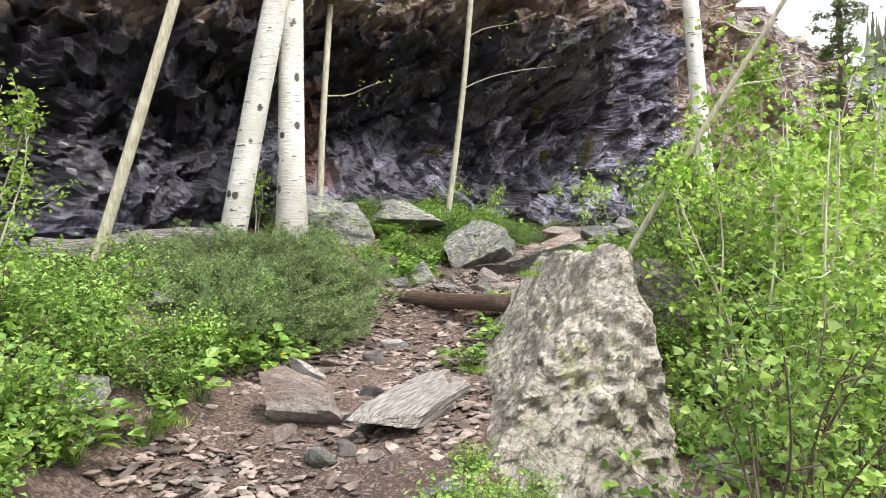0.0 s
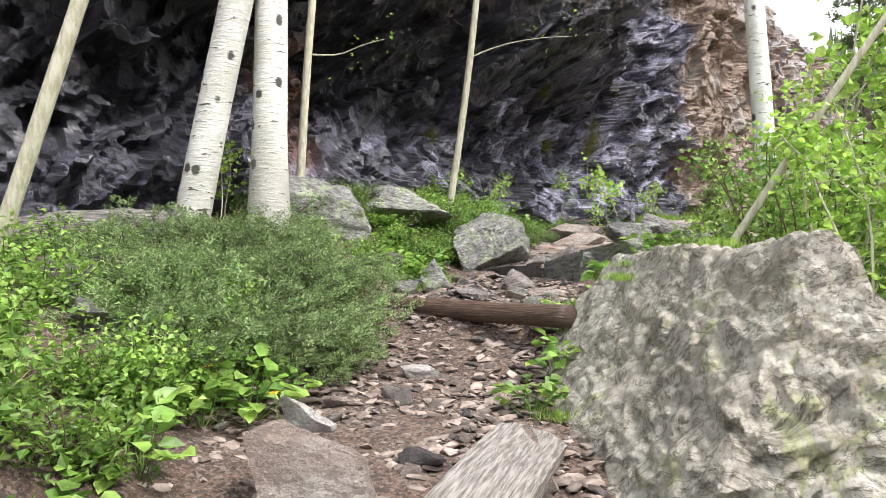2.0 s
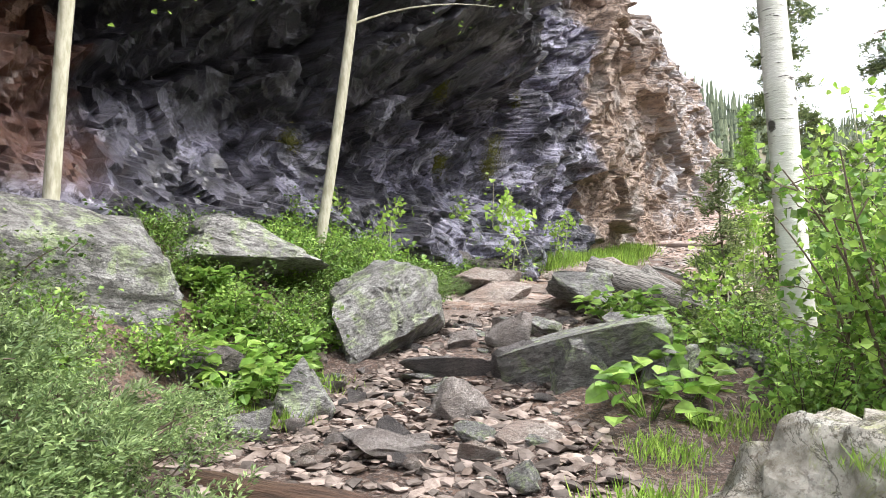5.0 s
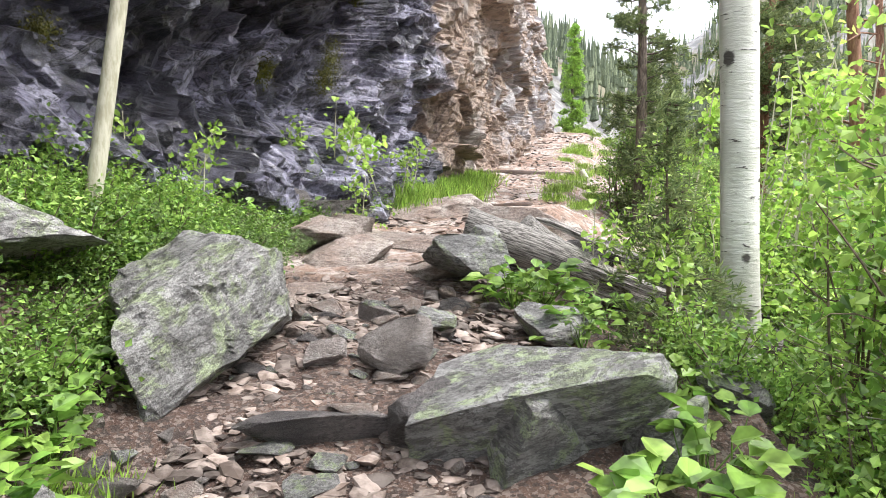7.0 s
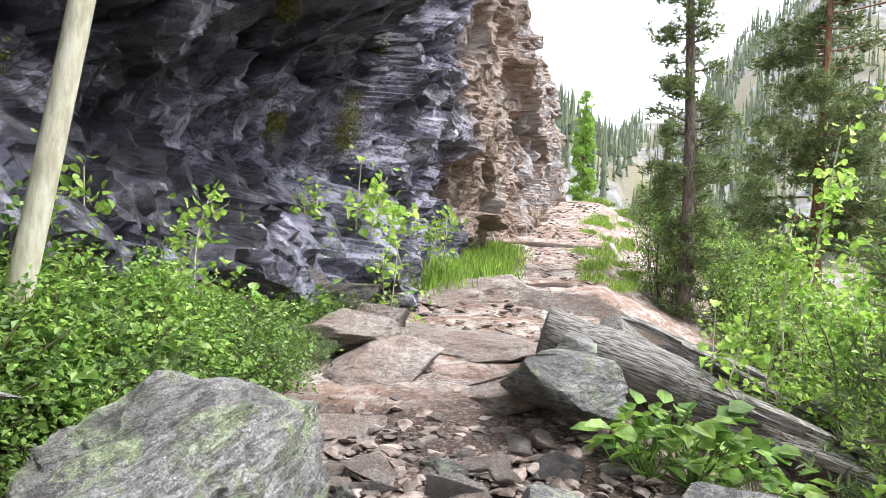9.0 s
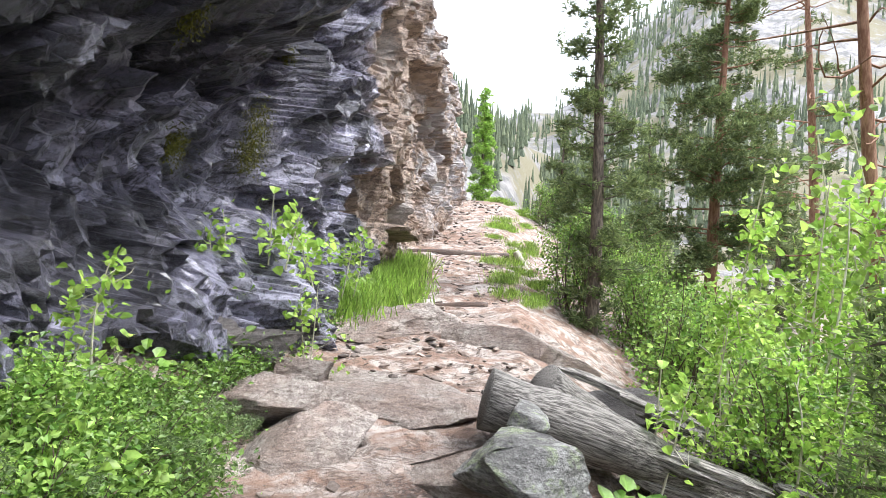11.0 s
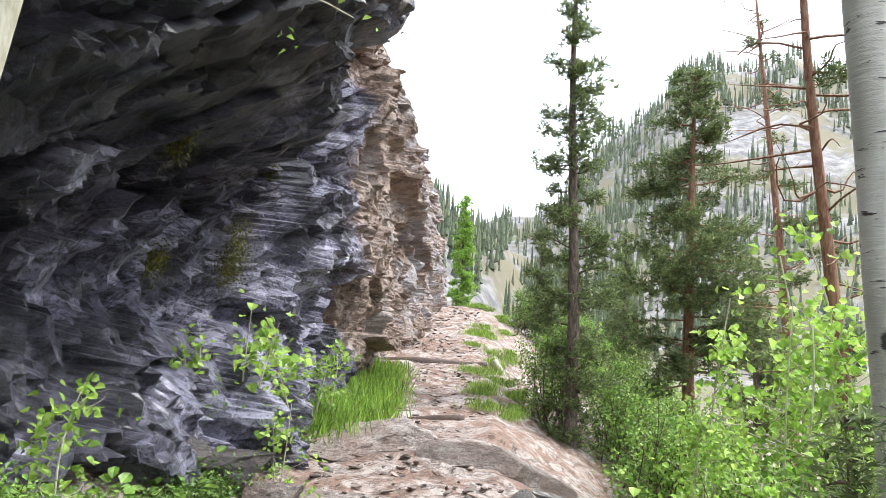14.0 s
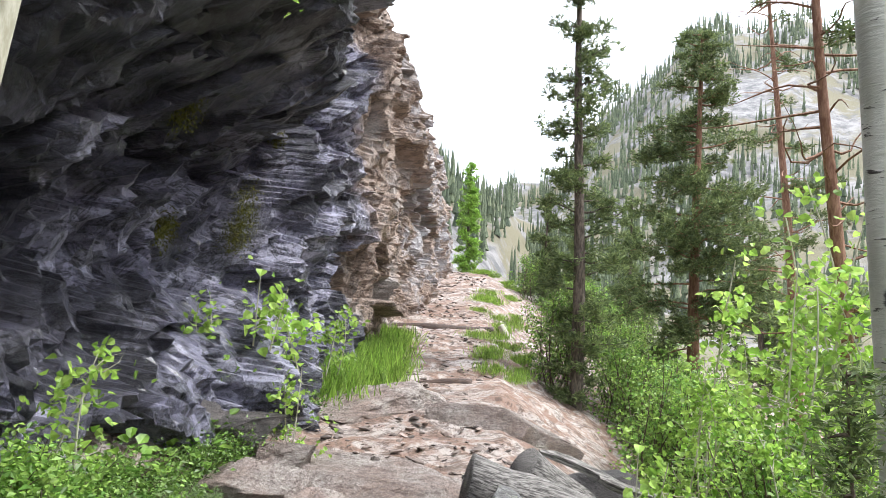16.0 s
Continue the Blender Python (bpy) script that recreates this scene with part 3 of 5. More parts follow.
def build_cliff():
    ss = np.concatenate([np.arange(-8, -1, 0.1), np.arange(-1, 14.5, 0.038), np.arange(14.5, 26.6, 0.09), 26.6 + np.geomspace(0.1, 9, 20)])
    vv = np.concatenate([np.linspace(0, 1, 240), 1 + np.geomspace(0.01, 1, 24)])
    S, V = np.meshgrid(ss, vv, indexing="ij")
    s, v = S.ravel(), V.ravel()
    top = 13 - 3.0 * ramp(s, 13.8, 15.2) - 1.4 * ramp(s, 15.5, 20)
    top = top + 0.9 * fbm(np.stack([s, 0 * s, 0 * s], 1), 0.8, 77)
    low = 0.2
    vc = np.minimum(v, 1)
    z = low + (top - low) * vc ** 1.25
    n = cliff_point(s, z) - np.clip(s - 26.2, 0, None) * 1.6
    p = np.stack([s, n * 0, z], 1)
    # bedding that dips down along the wall
    a = radians(32)
    q = np.stack([s * math.cos(a) + z * math.sin(a), 0 * s, (-s * math.sin(a) + z * math.cos(a)) * 1.7], 1)
    wob = fbm(p, 0.5, 40, 4)
    q[:, 2] += 2.0 * wob
    calm = 1 - 0.5 * ramp(s, 12, 13.5)
    n = n + 0.6 * (blocks(q, 0.42, 50) - 0.5) + 0.38 * (blocks(q, 1.0, 60) - 0.5) + calm * 0.24 * (blocks(q, 2.2, 70) - 0.5) + 0.12 * (blocks(q * (1, 1, 0.6), 4.5, 75) - 0.5)
    saw = (q[:, 2] * 0.75 + 1.2 * fbm(p, 1.2, 45, 3)) % 1.0
    ledge = (q[:, 2] * 2.9 + 1.6 * fbm(p, 1.7, 47, 4)) % 1.0
    n = n + 0.22 * saw * calm ** 2 + 0.05 * calm ** 3 * ledge * vnoise(q, 1.1, 49) + 0.55 * wob + 0.12 * fbm(q, 2.2, 90, 5)
    back = np.clip(v - 1, 0, None)
    n = n - back * 9 - 0.3 * (back > 0)
    z = z + back * 3.0
    zz = z + 0.05 * fbm(p, 3, 95)
    x = -5.5 + 0.618 * s + 0.786 * n
    y = 8.5 + 0.786 * s - 0.618 * n
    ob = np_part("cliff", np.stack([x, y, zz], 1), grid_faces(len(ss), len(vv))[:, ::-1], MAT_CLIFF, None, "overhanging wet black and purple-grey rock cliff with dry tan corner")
    tagged(ob, category="cliff", kind="structure")


build_cliff()


# ---- builders ----
def root(name, label, category, m, group=""):
    ob = new(name)
    ob.matrix_basis = m
    return tagged(ob, label, category, group)


def unit_sphere(level):
    bm = bmesh.new()
    bmesh.ops.create_icosphere(bm, subdivisions=level, radius=1)
    v = np.array([w.co[:] for w in bm.verts])
    f = np.array([[w.index for w in g.verts] for g in bm.faces])
    bm.free()
    return v, f


SPHERES = {k: unit_sphere(k) for k in (1, 2, 3, 4, 5, 6)}


def rock_shape(size, seed, level=3, cuts=9, rough=0.12, planes=(), lumps=0.0):
    """An angular stone: a ball cut by random planes, then weathered."""
    r = np.random.default_rng(seed)
    v, f = SPHERES[level]
    v = v.copy() * (1.55 if cuts else 1.25)
    normals = r.normal(size=(cuts, 3))
    normals /= np.linalg.norm(normals, axis=1)[:, None]
    for n, d in [(n, r.uniform(0.5, 0.86)) for n in normals] + [(np.array(n) / np.linalg.norm(n), d) for n, d in planes]:
        over = np.clip(v @ n - d, 0, None)
        v -= over[:, None] * n
    if cuts:
        v = v / np.abs(v).max(axis=0) * 1.05
    nn = v / np.linalg.norm(v, axis=1)[:, None]
    v = v + nn * (lumps * (0.45 - knobs(v * (1, 1.6, 1.2) + seed, 6.5, seed)) + 0.4 * lumps * (0.45 - knobs(v * (1, 1.6, 1.2) + seed, 14.0, seed)) + rough * 1.5 * fbm(v + seed * 3.1, 1.6, seed, 5) + rough * 0.55 * (blocks(v * (1, 1, 2) + seed, 2.2, seed) - 0.5) + rough * 0.25 * (blocks(v + seed, 5.5, seed + 9) - 0.5))[:, None]
    return v * np.array(size) / 2, f


def rock(name, place, size, rz=0, seed=1, mat=None, label="", level=3, tilt=(0, 0), rough=0.12, planes=(), cuts=9, group="", lumps=0.0):
    v, f = rock_shape(size, seed, level, cuts, rough, planes, lumps)
    ob = np_part(name, v, f, mat or MAT_GREYROCK)
    ob.matrix_basis = pose(*place, tilt[0], tilt[1], rz)
    return tagged(ob, label or "grey weathered schist rock lying beside the trail", "rock", group)


def tube(points, radii, sides=8, lump=0.0, seed=0):
    """A tapered limb through the points."""
    pts = np.array(points, float)
    radii = np.array(radii, float)
    d = np.gradient(pts, axis=0)
    d /= np.linalg.norm(d, axis=1)[:, None]
    ref = np.array([0.31, 0.95, 0.02])
    if abs(d[0] @ ref) > 0.9:
        ref = np.array([0, 0, 1.0])
    a = np.cross(d, ref)
    a /= np.linalg.norm(a, axis=1)[:, None]
    b = np.cross(d, a)
    th = np.arange(sides) * 2 * math.pi / sides
    ring = a[:, None, :] * np.cos(th)[None, :, None] + b[:, None, :] * np.sin(th)[None, :, None]
    v = pts[:, None, :] + ring * radii[:, None, None]
    if lump:
        flat = v.reshape(-1, 3)
        amp = (1 + lump * 4 * fbm(flat, 2.3, seed, 4)).reshape(len(pts), sides, 1)
        v = pts[:, None, :] + ring * radii[:, None, None] * amp
    v = v.reshape(-1, 3)
    i = np.arange(len(pts) - 1)[:, None] * sides
    j = np.arange(sides)[None, :]
    k = (j + 1) % sides
    f = np.stack([i + j, i + k, i + sides + k, i + sides + j], -1).reshape(-1, 4)
    # closed ends
    c0, c1 = len(v), len(v) + 1
    v = np.vstack([v, pts[0], pts[-1]])
    e = (len(pts) - 1) * sides
    j, k = j.ravel(), k.ravel()
    ends = [np.stack([np.full(sides, c0), k, j, np.full(sides, c0)], 1), np.stack([np.full(sides, c1), e + j, e + k, np.full(sides, c1)], 1)]
    return v, f, np.vstack(ends)[:, :3]


class Soup:
    """Collects faces of many pieces into one mesh (triangles)."""

    def __init__(self):
        self.v, self.f, self.n = [], [], 0

    def add(self, v, f):
        f = np.asarray(f)
        if f.shape[1] == 4:
            f = np.vstack([f[:, :3], f[:, [0, 2, 3]]])
        self.v.append(np.asarray(v, float))
        self.f.append(f + self.n)
        self.n += len(v)

    def limb(self, points, radii, sides=6, lump=0.0, seed=0):
        v, f, e = tube(points, radii, sides, lump, seed)
        n = self.n
        self.add(v, f)
        self.f.append(e + n)

    def leaves(self, at, size, r, width=0.7, droop=0.0, up=0.5, aim=None, full=False):
        """A folded, pointed or (full) rounded leaf at each place."""
        at = np.asarray(at, float)
        m = len(at)
        d = r.normal(size=(m, 3)) if aim is None else aim + r.normal(size=(m, 3)) * 0.35
        d[:, 2] = d[:, 2] * 0.6 - droop
        d /= np.linalg.norm(d, axis=1)[:, None]
        u = r.normal(size=(m, 3)) * 0.55 + np.array([0, 0, up])
        s = np.cross(d, u)
        s /= np.linalg.norm(s, axis=1)[:, None] + 1e-9
        nrm = np.cross(s, d)
        L = (size * r.uniform(0.65, 1.25, m))[:, None]
        w = L * width * 0.5
        a, c = at, at + d * L
        q = at + d * L * 0.5
        i = np.arange(m)[:, None]
        if full:
            b, t = at + d * L * 0.28, at + d * L * 0.7
            v = np.stack([a, b + s * w + nrm * w * 0.3, t + s * w * 0.75 + nrm * w * 0.2, c - nrm * L * 0.1, t - s * w * 0.75 + nrm * w * 0.2, b - s * w + nrm * w * 0.3], 1).reshape(-1, 3)
            self.add(v, np.vstack([i * 6 + np.array([[0, 1, 2, 3]]), i * 6 + np.array([[0, 3, 4, 5]])]))
        else:
            v = np.stack([a, q + s * w + nrm * w * 0.35, c - nrm * L * 0.08, q - s * w + nrm * w * 0.35], 1).reshape(-1, 3)
            self.add(v, i * 4 + np.array([[0, 1, 2, 3]]))

    def part(self, name, mat, parent=None, label="", smooth=False):
        return np_part(name, np.vstack(self.v), np.vstack(self.f), mat, parent, label, smooth)


def curve_points(a, b, n, bend, r):
    a, b = np.array(a, float), np.array(b, float)
    t = np.linspace(0, 1, n)[:, None]
    off = r.normal(size=3) * bend
    off2 = r.normal(size=3) * bend * 0.5
    return a + (b - a) * t + off * np.sin(t * math.pi) + off2 * np.sin(t * 2 * math.pi)


HIDE = pose(0, 0, -400)


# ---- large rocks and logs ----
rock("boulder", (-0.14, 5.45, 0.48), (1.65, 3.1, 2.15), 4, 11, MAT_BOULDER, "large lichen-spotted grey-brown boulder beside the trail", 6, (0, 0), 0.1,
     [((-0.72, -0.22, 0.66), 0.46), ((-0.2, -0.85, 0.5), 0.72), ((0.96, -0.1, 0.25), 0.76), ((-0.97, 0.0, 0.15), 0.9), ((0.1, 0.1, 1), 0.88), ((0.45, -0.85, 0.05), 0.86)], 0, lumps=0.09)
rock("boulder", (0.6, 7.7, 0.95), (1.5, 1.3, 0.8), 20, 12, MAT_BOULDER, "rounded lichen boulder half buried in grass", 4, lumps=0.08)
rock("boulder", (-3.1, 9.05, 1.76), (1.7, 0.95, 0.85), 22, 13, MAT_GREYROCK, "big grey-green lichen slab resting on the bank", 5, (8, 12), 0.1, [((0.1, -0.3, 1), 0.55)], lumps=0.05)
rock("boulder", (-2.75, 10.4, 2.0), (1.55, 1.0, 0.68), 25, 14, MAT_GREYROCK, "flat grey rock slab leaning at the foot of the cliff", 5, (5, 8), lumps=0.05)
rock("boulder", (-1.5, 10.7, 1.5), (1.1, 1.75, 1.0), -28, 15, MAT_GREYROCK, "upright grey-green schist boulder at the trail edge", 5, (10, -22), 0.1, [((0.1, -0.2, 1), 0.6), ((1, -0.3, 0), 0.6)], lumps=0.05)
rock("rock_slab", (-0.34, 9.3, 1.3), (0.98, 0.86, 0.42), -31, 16, MAT_GREYROCK, "pointed grey-green rock slab jutting out beside the trail", 5, (4, -15), 0.05,
     [((0, 0, 1), 0.4), ((0.1, -1, -0.25), 0.62), ((0.75, 0.75, 0.1), 0.7), ((-1, 0, 0.1), 0.85)], 0, lumps=0.03)
rock("rock", (-0.62, 11.95, 1.3), (1.2, 0.8, 0.34), 12, 34, MAT_PINKROCK, "pale pink bedrock step across the trail", 4, (4, 3), 0.1, [((0, -0.2, 1), 0.55)])
rock("rock", (-0.3, 12.75, 1.48), (1.3, 0.7, 0.4), 25, 35, MAT_PINKROCK, "rounded pink bedrock shelf", 4, (6, -4), 0.1, [((0, -0.2, 1), 0.6)])
rock("rock", (-0.35, 9.2, 1.12), (0.6, 0.5, 0.5), 50, 17, MAT_GREYROCK)
rock("rock", (0.42, 11.6, 1.66), (0.78, 0.58, 0.42), 15, 18, MAT_GREYROCK, "angular pale grey rock on the ledge edge", 4, (0, 6), 0.1, [((0, 0, 1), 0.62)])
rock("rock", (0.7, 12.0, 1.72), (0.42, 0.3, 0.16), 30, 19, MAT_GREYROCK, "small flat rock resting against a log")
rock("rock", (0.25, 12.0, 1.42), (0.75, 0.8, 0.35), 60, 20, MAT_PINKROCK, "pale pinkish rounded ledge rock", 4)
rock("rock", (-0.35, 14.2, 1.84), (1.0, 0.6, 0.42), 5, 21, MAT_DARKROCK, "dark wet angular rock at the cliff foot", 4, (0, 0), 0.1, [((0, 0, 1), 0.55)])
rock("rock", (-0.5, 13.2, 1.62), (0.9, 0.7, 0.4), 20, 22, MAT_PINKROCK, "pinkish rounded bedrock knob", 4)
rock("rock", (1.5, 15.6, 1.62), (1.8, 1.3, 0.7), 35, 23, MAT_PINKROCK, "smooth grey-pink bedrock hump beside the trail", 4, (0, 4))
rock("rock", (0.75, 13.5, 1.45), (2.2, 2.0, 0.5), 30, 24, MAT_PINKROCK, "broad pinkish bedrock ledge across the trail", 5, (0, 3), 0.1, [((0, 0, 1), 0.55)])
rock("rock", (2.6, 14.6, 1.5), (1.8, 1.5, 0.55), 40, 25, MAT_PINKROCK, "pale bedrock ledge along the trail edge", 4, (0, 8), 0.1, [((0, 0, 1), 0.6)])
rock("rock", (-1.75, 13.0, 1.86), (1.4, 1.0, 0.5), 25, 26, MAT_GREYROCK, "flat grey slab sunk in the bank", 4, (12, 8), 0.08, [((0, 0, 1), 0.5)])
rock("rock", (-0.75, 14.15, 1.86), (0.8, 0.45, 0.4), 12, 36, MAT_DARKROCK, "dark broken rock under the bank", 4)
rock("rock", (-1.15, 13.75, 1.78), (0.45, 0.35, 0.2), 50, 37, MAT_GREYROCK, "flat grey stone lying on the bank", 3)
rock("rock", (-0.1, 13.75, 1.66), (0.6, 0.5, 0.4), 33, 38, MAT_PINKROCK, "rounded pinkish knob at the trail edge", 4)
rock("rock", (2.2, 12.9, 1.3), (1.2, 0.7, 0.55), 50, 27, MAT_DARKROCK, "dark layered rock beside the dead log", 4)
rock("rock", (-1.88, 4.55, 0.42), (0.72, 0.5, 0.52), -8, 128, MAT_PINKROCK, "angular pale brown boulder lying in the trail", 4, (0, 5), 0.1, [((0.1, -0.2, 1), 0.7)])
rock("rock", (-2.25, 5.5, 0.46), (0.34, 0.28, 0.32), 12, 29, MAT_WHITEROCK, "pale block-shaped stone at the trail edge")
rock("rock", (-1.78, 6.6, 0.55), (0.27, 0.22, 0.26), 30, 30, MAT_WHITEROCK, "whitish angular stone in the trail", 3)
rock("rock_slab", (-3.12, 3.8, 0.68), (0.62, 0.42, 0.14), -20, 31, MAT_GREYROCK, "flat grey slate slab lying among the plants", 3, (18, 15))
rock("rock", (-1.0, 5.2, 0.36), (0.4, 0.7, 0.3), 20, 32, MAT_PINKROCK, "orange-brown rock at the foot of the boulder")
for k, (x, y, sx, sy, sz, rz, mt) in enumerate([
        (-1.55, 8.2, 0.62, 0.38, 0.16, 10, MAT_PALEROCK), (-1.15, 8.75, 0.36, 0.3, 0.3, 40, MAT_PALEROCK), (-1.95, 8.85, 0.32, 0.28, 0.42, 70, MAT_GREYROCK),
        (-2.2, 8.45, 0.36, 0.24, 0.2, 5, MAT_GREYROCK), (-0.85, 8.35, 0.4, 0.34, 0.14, 25, MAT_PINKROCK), (-0.75, 9.45, 0.42, 0.36, 0.32, 33, MAT_DARKROCK),
        (-1.05, 9.6, 0.8, 0.3, 0.18, 8, MAT_DARKROCK), (-0.6, 10.2, 0.36, 0.44, 0.4, 55, MAT_PALEROCK), (-0.95, 10.4, 0.26, 0.24, 0.26, 80, MAT_PALEROCK),
        (-0.25, 10.75, 0.36, 0.3, 0.22, 15, MAT_GREYROCK), (0.05, 8.9, 0.5, 0.4, 0.4, 28, MAT_GREYROCK), (0.75, 9.2, 0.55, 0.45, 0.35, 62, MAT_GREYROCK),
        (1.0, 8.5, 0.6, 0.4, 0.4, 12, MAT_GREYROCK), (1.3, 6.2, 0.7, 0.5, 0.3, 20, MAT_GREYROCK), (0.95, 5.3, 0.5, 0.4, 0.25, 44, MAT_GREYROCK),
        (1.9, 5.0, 0.8, 0.5, 0.3, 70, MAT_GREYROCK), (2.2, 6.6, 0.7, 0.6, 0.35, 31, MAT_GREYROCK), (1.5, 4.2, 0.5, 0.4, 0.2, 50, MAT_PALEROCK),
        (-0.75, 3.55, 0.35, 0.28, 0.2, 10, MAT_GREYROCK), (-4.3, 6.1, 0.9, 0.5, 0.35, 30, MAT_DARKROCK), (-3.6, 5.6, 0.5, 0.4, 0.3, 40, MAT_GREYROCK),
        (-3.4, 8.3, 0.5, 0.4, 0.3, 66, MAT_DARKROCK), (-2.55, 8.9, 0.5, 0.4, 0.25, 20, MAT_DARKROCK), (0.4, 10.5, 0.6, 0.5, 0.3, 45, MAT_GREYROCK)]):
    rock("rock", (x, y, ground_z(x, y) + sz * 0.22), (sx, sy, sz), rz, 100 + k, mt, "angular schist stone half sunk beside the rocky trail", 3, (rng.uniform(-8, 8), rng.uniform(-8, 8)))


def log(name, a, b, r0, r1, mat, label, seed=1, sides=18, bend=0.03):
    r = np.random.default_rng(seed)
    a, b = np.array(a, float), np.array(b, float)
    pts = curve_points((0, 0, 0), (0, 0, np.linalg.norm(b - a)), 26, bend, r)
    v, f, e = tube(pts, np.linspace(r0, r1, 26), sides, 0.14, seed)
    f = np.vstack([np.vstack([f[:, :3], f[:, [0, 2, 3]]]), e])
    ob = np_part(name, v, f, mat, smooth=True)
    ob.matrix_basis = Matrix.Translation(a) @ Vector(b - a).to_track_quat("Z", "Y").to_matrix().to_4x4()
    return tagged(ob, label, "log")


log("step_log", (-2.65, 8.18, 0.85), (-0.72, 6.8, 0.93), 0.09, 0.085, MAT_WETLOG, "wet brown log laid across the trail as a step", 1)


def split_log(a, b, r0, r1, label, seed):
    """A rotten trunk split along its grain: a ragged core with long splinters lying on it."""
    ob = log("fallen_log", a, b, r0, r1, MAT_GREYLOG, label, seed, 24, 0.07)
    r = np.random.default_rng(seed)
    L = math.dist(a, b)
    for k in range(16):
        z0 = r.uniform(0, 0.72) * L
        z1 = min(L * 1.02, z0 + r.uniform(0.5, 1.3))
        th = r.uniform(0, 6.28)
        d = r0 * (1 - 0.4 * z0 / L) * r.uniform(0.8, 1.12)
        c = np.array([d * math.cos(th), d * math.sin(th), 0])
        so = Soup()
        so.limb(curve_points(c + (0, 0, z0), c * r.uniform(0.8, 1.1) + (0, 0, z1), 9, 0.02, r), r0 * r.uniform(0.14, 0.3) * np.array([0.4, 0.9, 1, 1, 1, 0.95, 0.8, 0.5, 0.2]), 5, 0.2, seed + k)
        so.part("splinter", MAT_GREYLOG, ob)


split_log((0.66, 12.4, 1.74), (3.3, 11.5, 0.75), 0.19, 0.1, "split weathered grey log fallen beside the trail", 2)
split_log((1.35, 12.75, 1.7), (3.9, 11.9, 0.65), 0.17, 0.09, "weathered grey log fallen down the slope", 3)
log("fallen_log", (-5.6, 6.4, 1.5), (-4.05, 7.3, 1.58), 0.16, 0.17, MAT_GREYLOG, "grey dead log stump lying under the cliff", 4)
log("fallen_log", (0.95, 7.6, 0.35), (1.45, 5.9, -0.05), 0.11, 0.09, MAT_WETLOG, "brown rotten log lying in the undergrowth", 5)
log("fallen_log", (0.6, 4.2, -0.05), (1.2, 3.0, -0.35), 0.09, 0.06, MAT_GREYLOG, "dead log lying in the undergrowth", 6)
MAT_SLAB = plain_material("weathered_wood_slab", (0.14, 0.12, 0.105), (0.42, 0.39, 0.36), 7, 0.85, 0.03, stretch=((11, 0.8, 11), (0, 0, 0)))
tagged(rock("wood_slab", (-1.16, 4.62, 0.42), (0.34, 1.5, 0.24), -13, 33, MAT_SLAB, "pale weathered split wood slab lying in the trail", 4, (5, 14), 0.08, [((0, 0, 1), 0.5), ((1, 0, 0), 0.7), ((-1, 0, 0), 0.7)], 5), category="wood")
log("step_log", (2.55, 17.6, 1.72), (3.55, 16.75, 1.74), 0.08, 0.08, MAT_WETLOG, "dark squared log step across the trail", 8)
log("step_log", (2.5, 18.05, 1.74), (3.2, 17.5, 1.76), 0.06, 0.05, MAT_WETLOG, "dark log step across the trail", 10)
log("step_log", (4.7, 21.6, 2.28), (6.5, 20.5, 2.3), 0.09, 0.09, MAT_WETLOG, "dark log step across the trail", 9)
log("dead_stick", (7.0, 20.2, 1.45), (6.75, 20.6, 2.4), 0.1, 0.07, MAT_PALEBARK, "pale barkless stump leaning beside the trail", 11)


# ---- plants ----
def plant(name, label, category, group, stems, leaves, stem_mat, leaf_mat, leaf_name="leaves"):
    ob = root(name, label, category, HIDE, group)
    if stems.n:
        stems.part("stem", stem_mat, ob)
    tagged(leaves.part(leaf_name, leaf_mat, ob), kind="stuff")
    return ob


def broad_shrub(seed, h, rad, count, size, leaf_mat, label, name="shrub", group="green shrubs of the slope", width=0.7):
    r = np.random.default_rng(seed)
    st, lf = Soup(), Soup()
    tips = []
    for i in range(16):
        a, d = r.uniform(0, 6.28), rad * r.uniform(0.15, 1) ** 0.7
        tip = (d * math.cos(a), d * math.sin(a), h * r.uniform(0.55, 1.05) * (1 - 0.35 * (d / rad) ** 2))
        pts = curve_points((r.normal() * 0.04, r.normal() * 0.04, -0.05), tip, 6, 0.06 * h, r)
        st.limb(pts, np.linspace(0.007, 0.002, 6) * (0.6 + h), 4)
        tips.append(pts)
    allp = np.vstack([np.array([p[k] * (1 - u) + p[k + 1] * u for k in range(1, 5) for u in (0.2, 0.7)]) for p in tips])
    pick = allp[r.integers(0, len(allp), count)] + r.normal(size=(count, 3)) * np.array([rad, rad, h]) * 0.17
    pick[:, 2] = np.abs(pick[:, 2])
    lf.leaves(pick, size, r, width, 0.1, 1.0)
    return plant(name, label, "shrub", group, st, lf, MAT_TWIG, leaf_mat)


